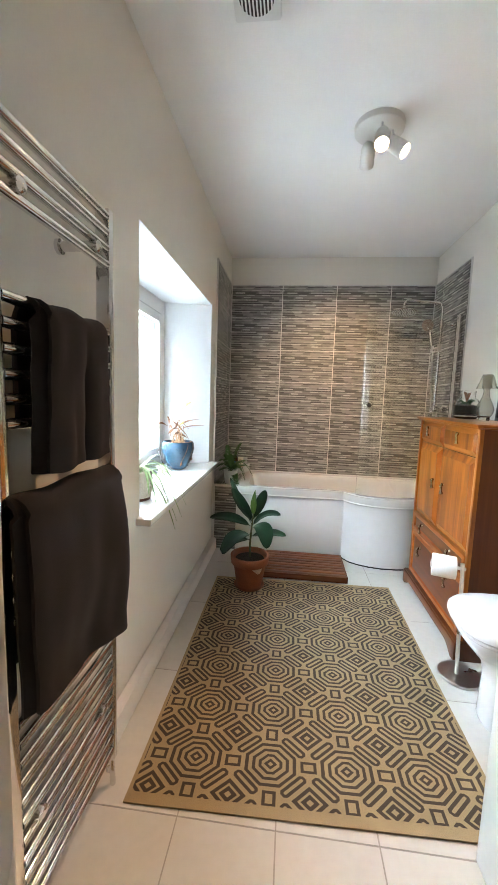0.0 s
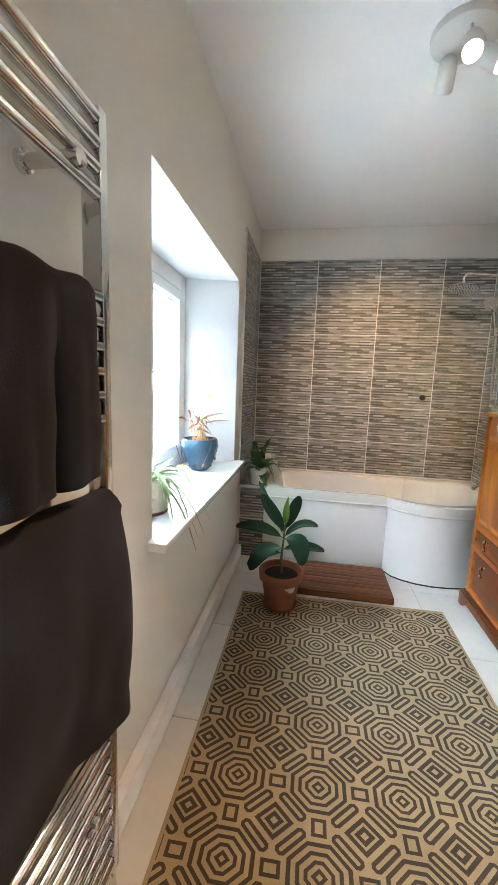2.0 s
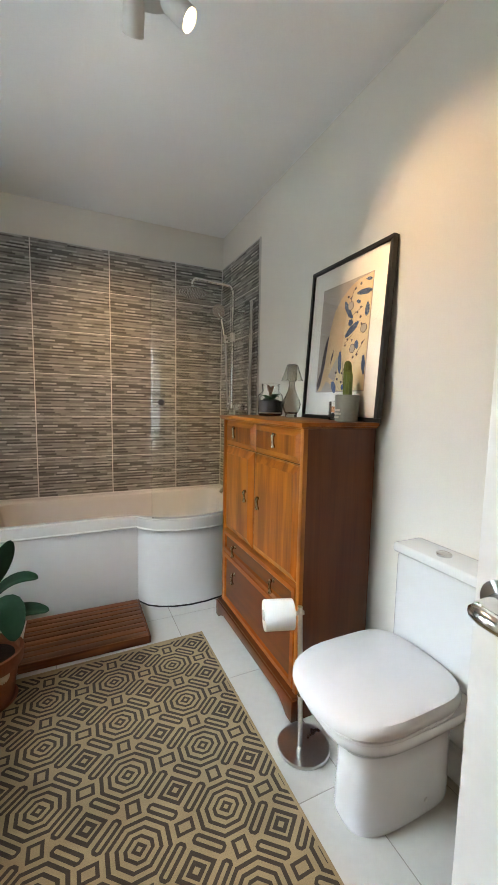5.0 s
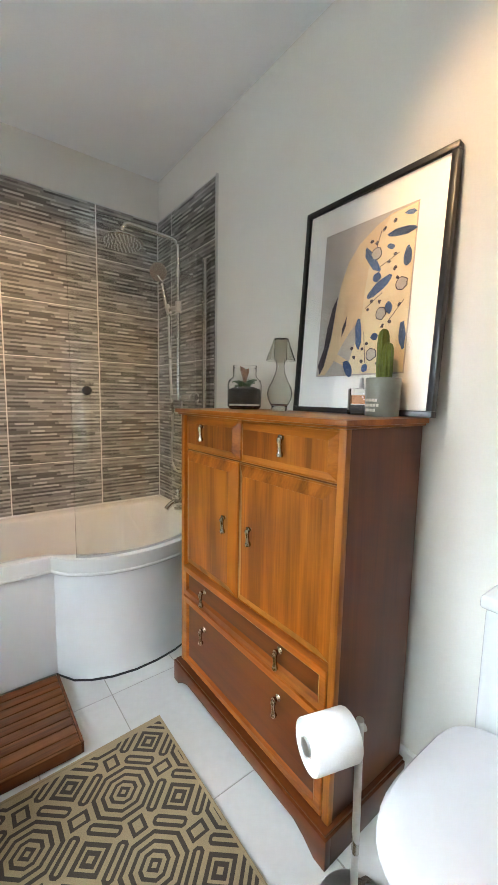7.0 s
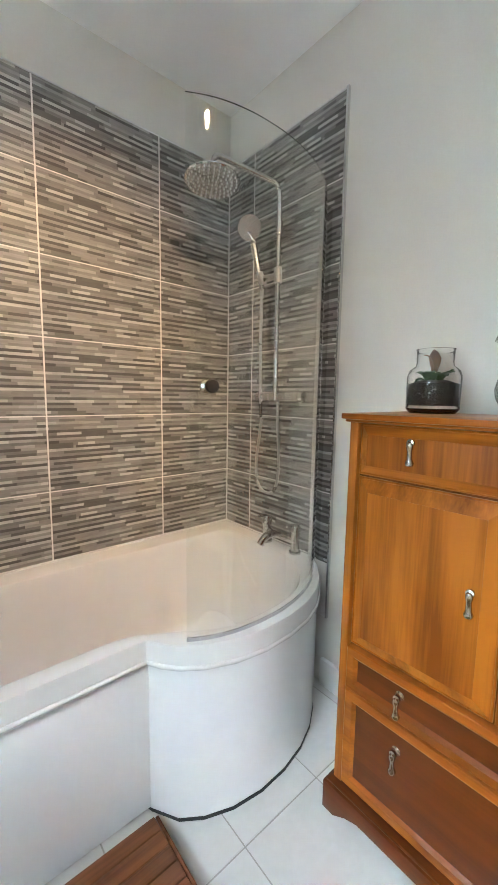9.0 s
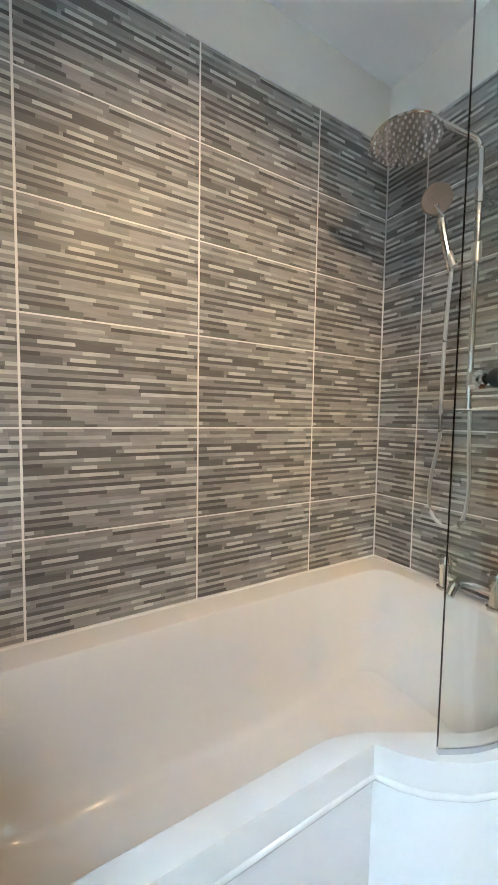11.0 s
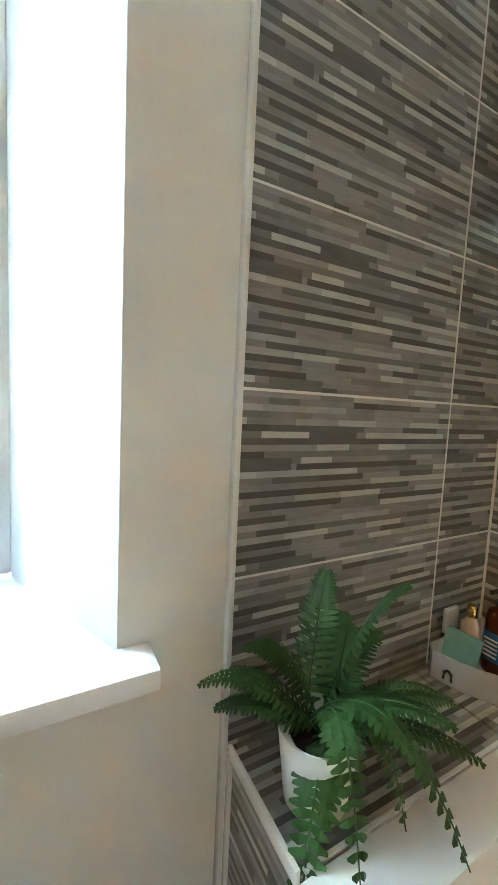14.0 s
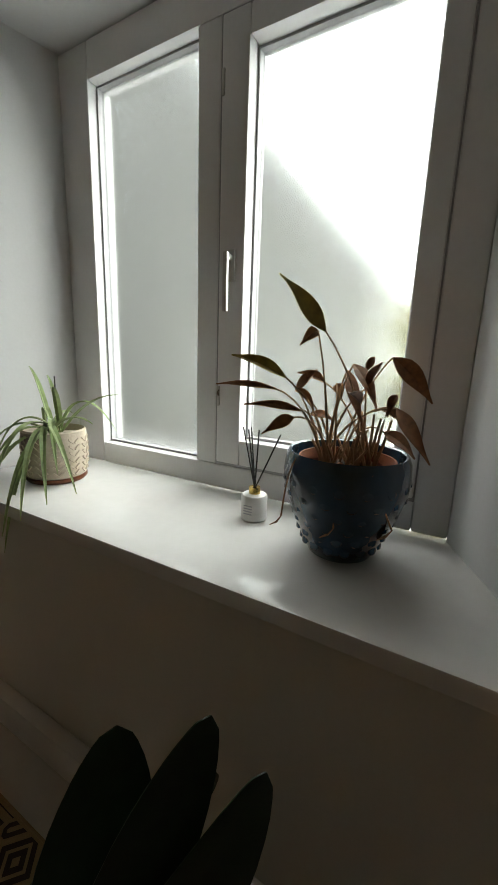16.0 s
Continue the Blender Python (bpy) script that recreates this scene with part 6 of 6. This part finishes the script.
part("cane", Shape().tube([(-0.13, 2.05, SZ + 0.11), (-0.13, 2.053, SZ + 0.28)], 0.002, 6), DARK, sp, "dark support cane")
rnd = random.Random(8)
BLADES = [(0.09, 2.16, 0.70), (0.10, 2.04, 0.68), (0.09, 1.97, 0.64), (-0.02, 2.27, 0.79), (0.02, 2.22, 0.765), (-0.16, 1.95, 0.85), (-0.02, 1.93, 0.80), (0.06, 2.10, 0.63), (-0.20, 2.20, 0.90), (-0.18, 2.24, 1.0), (-0.12, 1.96, 1.06),
          (-0.13, 2.02, 1.04), (-0.06, 2.15, 1.02), (-0.03, 2.19, 0.82), (0.05, 2.00, 0.74), (0.02, 1.91, 0.76), (-0.20, 2.02, 0.93), (0.07, 2.20, 0.74), (-0.08, 2.26, 0.94), (0.08, 2.12, 0.80)]
for tip in BLADES:
    tip = Vector(tip)
    a = Vector((-0.130 + rnd.uniform(-0.02, 0.02), 2.035 + rnd.uniform(-0.02, 0.02), SZ + 0.118))
    low = tip.z < 0.9
    knee = (a + tip) / 2 + Vector((0.02 if low else 0, 0, 0.17 if low else 0.06))
    path = bend(a, knee, tip, 14)
    g = Shape()
    leaf(g, path, [0.003, 0.005, 0.0065, 0.0075, 0.008, 0.008, 0.008, 0.0075, 0.007, 0.006, 0.005, 0.004, 0.0025, 0.0005], fold=0.45, thick=0.0007, cols=3)
    part("blade", g, SPIDER, sp, smooth=True)


# ---- ceiling ----
spot = thing("ceiling_spotlight", (0.955, 2.308, TOP - 0.03), "white round ceiling light with three adjustable spots", "ceiling light")
part("base_plate", Shape().lathe([(0.112, 0.0), (0.115, -0.006), (0.113, -0.028), (0.105, -0.034), (0.0, -0.036)], upright(0.955, 2.308, TOP - 0.0005), 48), LAMP_WHITE, spot, "round white base plate", smooth=True)
HEADS = [((0.915, 2.355, 2.445), (1.08, 4.0, 1.22), (0.912, 2.365, 2.522)), ((0.950, 2.195, 2.425), (0.66, 0.85, 0.30), (0.955, 2.240, 2.522)), ((1.035, 2.262, 2.430), (1.85, 1.86, 1.66), (1.012, 2.295, 2.522))]
for (c, aim, root), watts in zip(HEADS, SPOT_WATTS):
    c, aim = Vector(c), Vector(aim)
    m = look(c, aim)
    h = part("spot_head", Shape().lathe([(0.0, 0.062), (0.012, 0.061), (0.026, 0.050), (0.032, 0.032), (0.0335, 0.0), (0.0335, -0.045), (0.0305, -0.045), (0.0300, -0.030), (0.0, -0.029)], m, 28), LAMP_WHITE, spot, "white bullet-shaped lamp head", smooth=True)
    part("arm", Shape().tube([root, (Vector(root) + c) / 2 + Vector((0, 0, 0.005)), m @ Vector((0, 0, 0.05))], 0.0055, 10), STEEL, h, "metal swivel arm", smooth=True)
    part("lamp_face", Shape().lathe([(0.0, -0.0335), (0.0285, -0.0335), (0.0285, -0.0345), (0.0, -0.0365)], m, 24), BULB, h, "lit halogen bulb face", smooth=True)
    lm = new("spot_light", bpy.data.lights.new("spot_light", "SPOT"))
    lm.data.energy, lm.data.color, lm.data.spot_size, lm.data.spot_blend, lm.data.shadow_soft_size = watts, SPOT_COLOR, radians(68), 1.0, 0.03
    lm.matrix_world = m @ Matrix.Translation((0, 0, -0.06))

vent = thing("extractor_vent", (0.43, 1.69, TOP - 0.02), "white plastic extractor fan grille in the ceiling", "extractor fan")
part("housing", Shape().box(0.353, 0.510, 1.590, 1.748, TOP - 0.026, TOP - 0.0005), UPVC, vent, bevel=0.008)
part("opening", Shape().lathe([(0.056, -0.002), (0.056, 0.0), (0.0, 0.0)], upright(0.4315, 1.669, TOP - 0.027), 28), DARK, vent)
for k in range(9):
    x = 0.4315 - 0.048 + k * 0.012
    hw = math.sqrt(max(0.0004, 0.055 ** 2 - (x - 0.4315) ** 2))
    part("slat", Shape().box(x - 0.0025, x + 0.0025, 1.669 - hw, 1.669 + hw, TOP - 0.034, TOP - 0.0295), UPVC, vent)


# ---- laid tiles ----
for i in range(len(COLS_X) - 1):
    for j in range(1, len(ROWS_Z) - 1):
        part("tile", Shape().box(COLS_X[i] + GAPV, COLS_X[i + 1] - GAPV, 4.0, 4.0085, ROWS_Z[j] + GAP, ROWS_Z[j + 1] - GAP), TILE_WALL, wall_back)
for i in range(2):
    for j in range(len(ROWS_Z) - 1):
        part("tile", Shape().box(-0.0085, 0.0, COLS_Y[i] + GAPV, COLS_Y[i + 1] - GAPV - (0.004 if i else 0), ROWS_Z[j] + GAP, ROWS_Z[j + 1] - GAP), TILE_SIDE, wall_left)
        if j:
            part("tile", Shape().box(1.840, 1.8485, COLS_Y[i] + GAPV, COLS_Y[i + 1] - GAPV - (0.004 if i else 0), ROWS_Z[j] + GAP, ROWS_Z[j + 1] - GAP), TILE_SIDE, wall_right)
plinth = bpy.data.objects["shelf_plinth"]
for z0, z1 in ((0.002, 0.236), (0.240, 0.529)):
    part("tile", Shape().box(0.0105, 0.188, 3.3265, 3.3345, z0, z1), TILE_WALL, plinth)
for y0, y1 in ((3.329, 3.76), (3.764, 3.9985)):
    part("tile", Shape().box(0.001, 0.1885, y0, y1, 0.5345, 0.5462), TILE_SHELF, plinth)
XJ = [-0.01, 0.016, 0.314, 0.611, 0.909, 1.206, 1.503, 1.80, 1.85]
YJ = [-0.2, 0.095, 0.69, 1.285, 1.882, 2.477, 3.072, 3.667, 4.0]
for x0, x1 in zip(XJ, XJ[1:]):
    for y0, y1 in zip(YJ, YJ[1:]):
        lo, hi = (x0, x1) if y0 > 0.3 else (max(x0, -0.24), x1)
        part("floor_tile", Shape().box(lo + GAP, hi - GAP, y0 + GAP, y1 - GAP, -0.008, 0.0), FLOOR_TILE, floor)
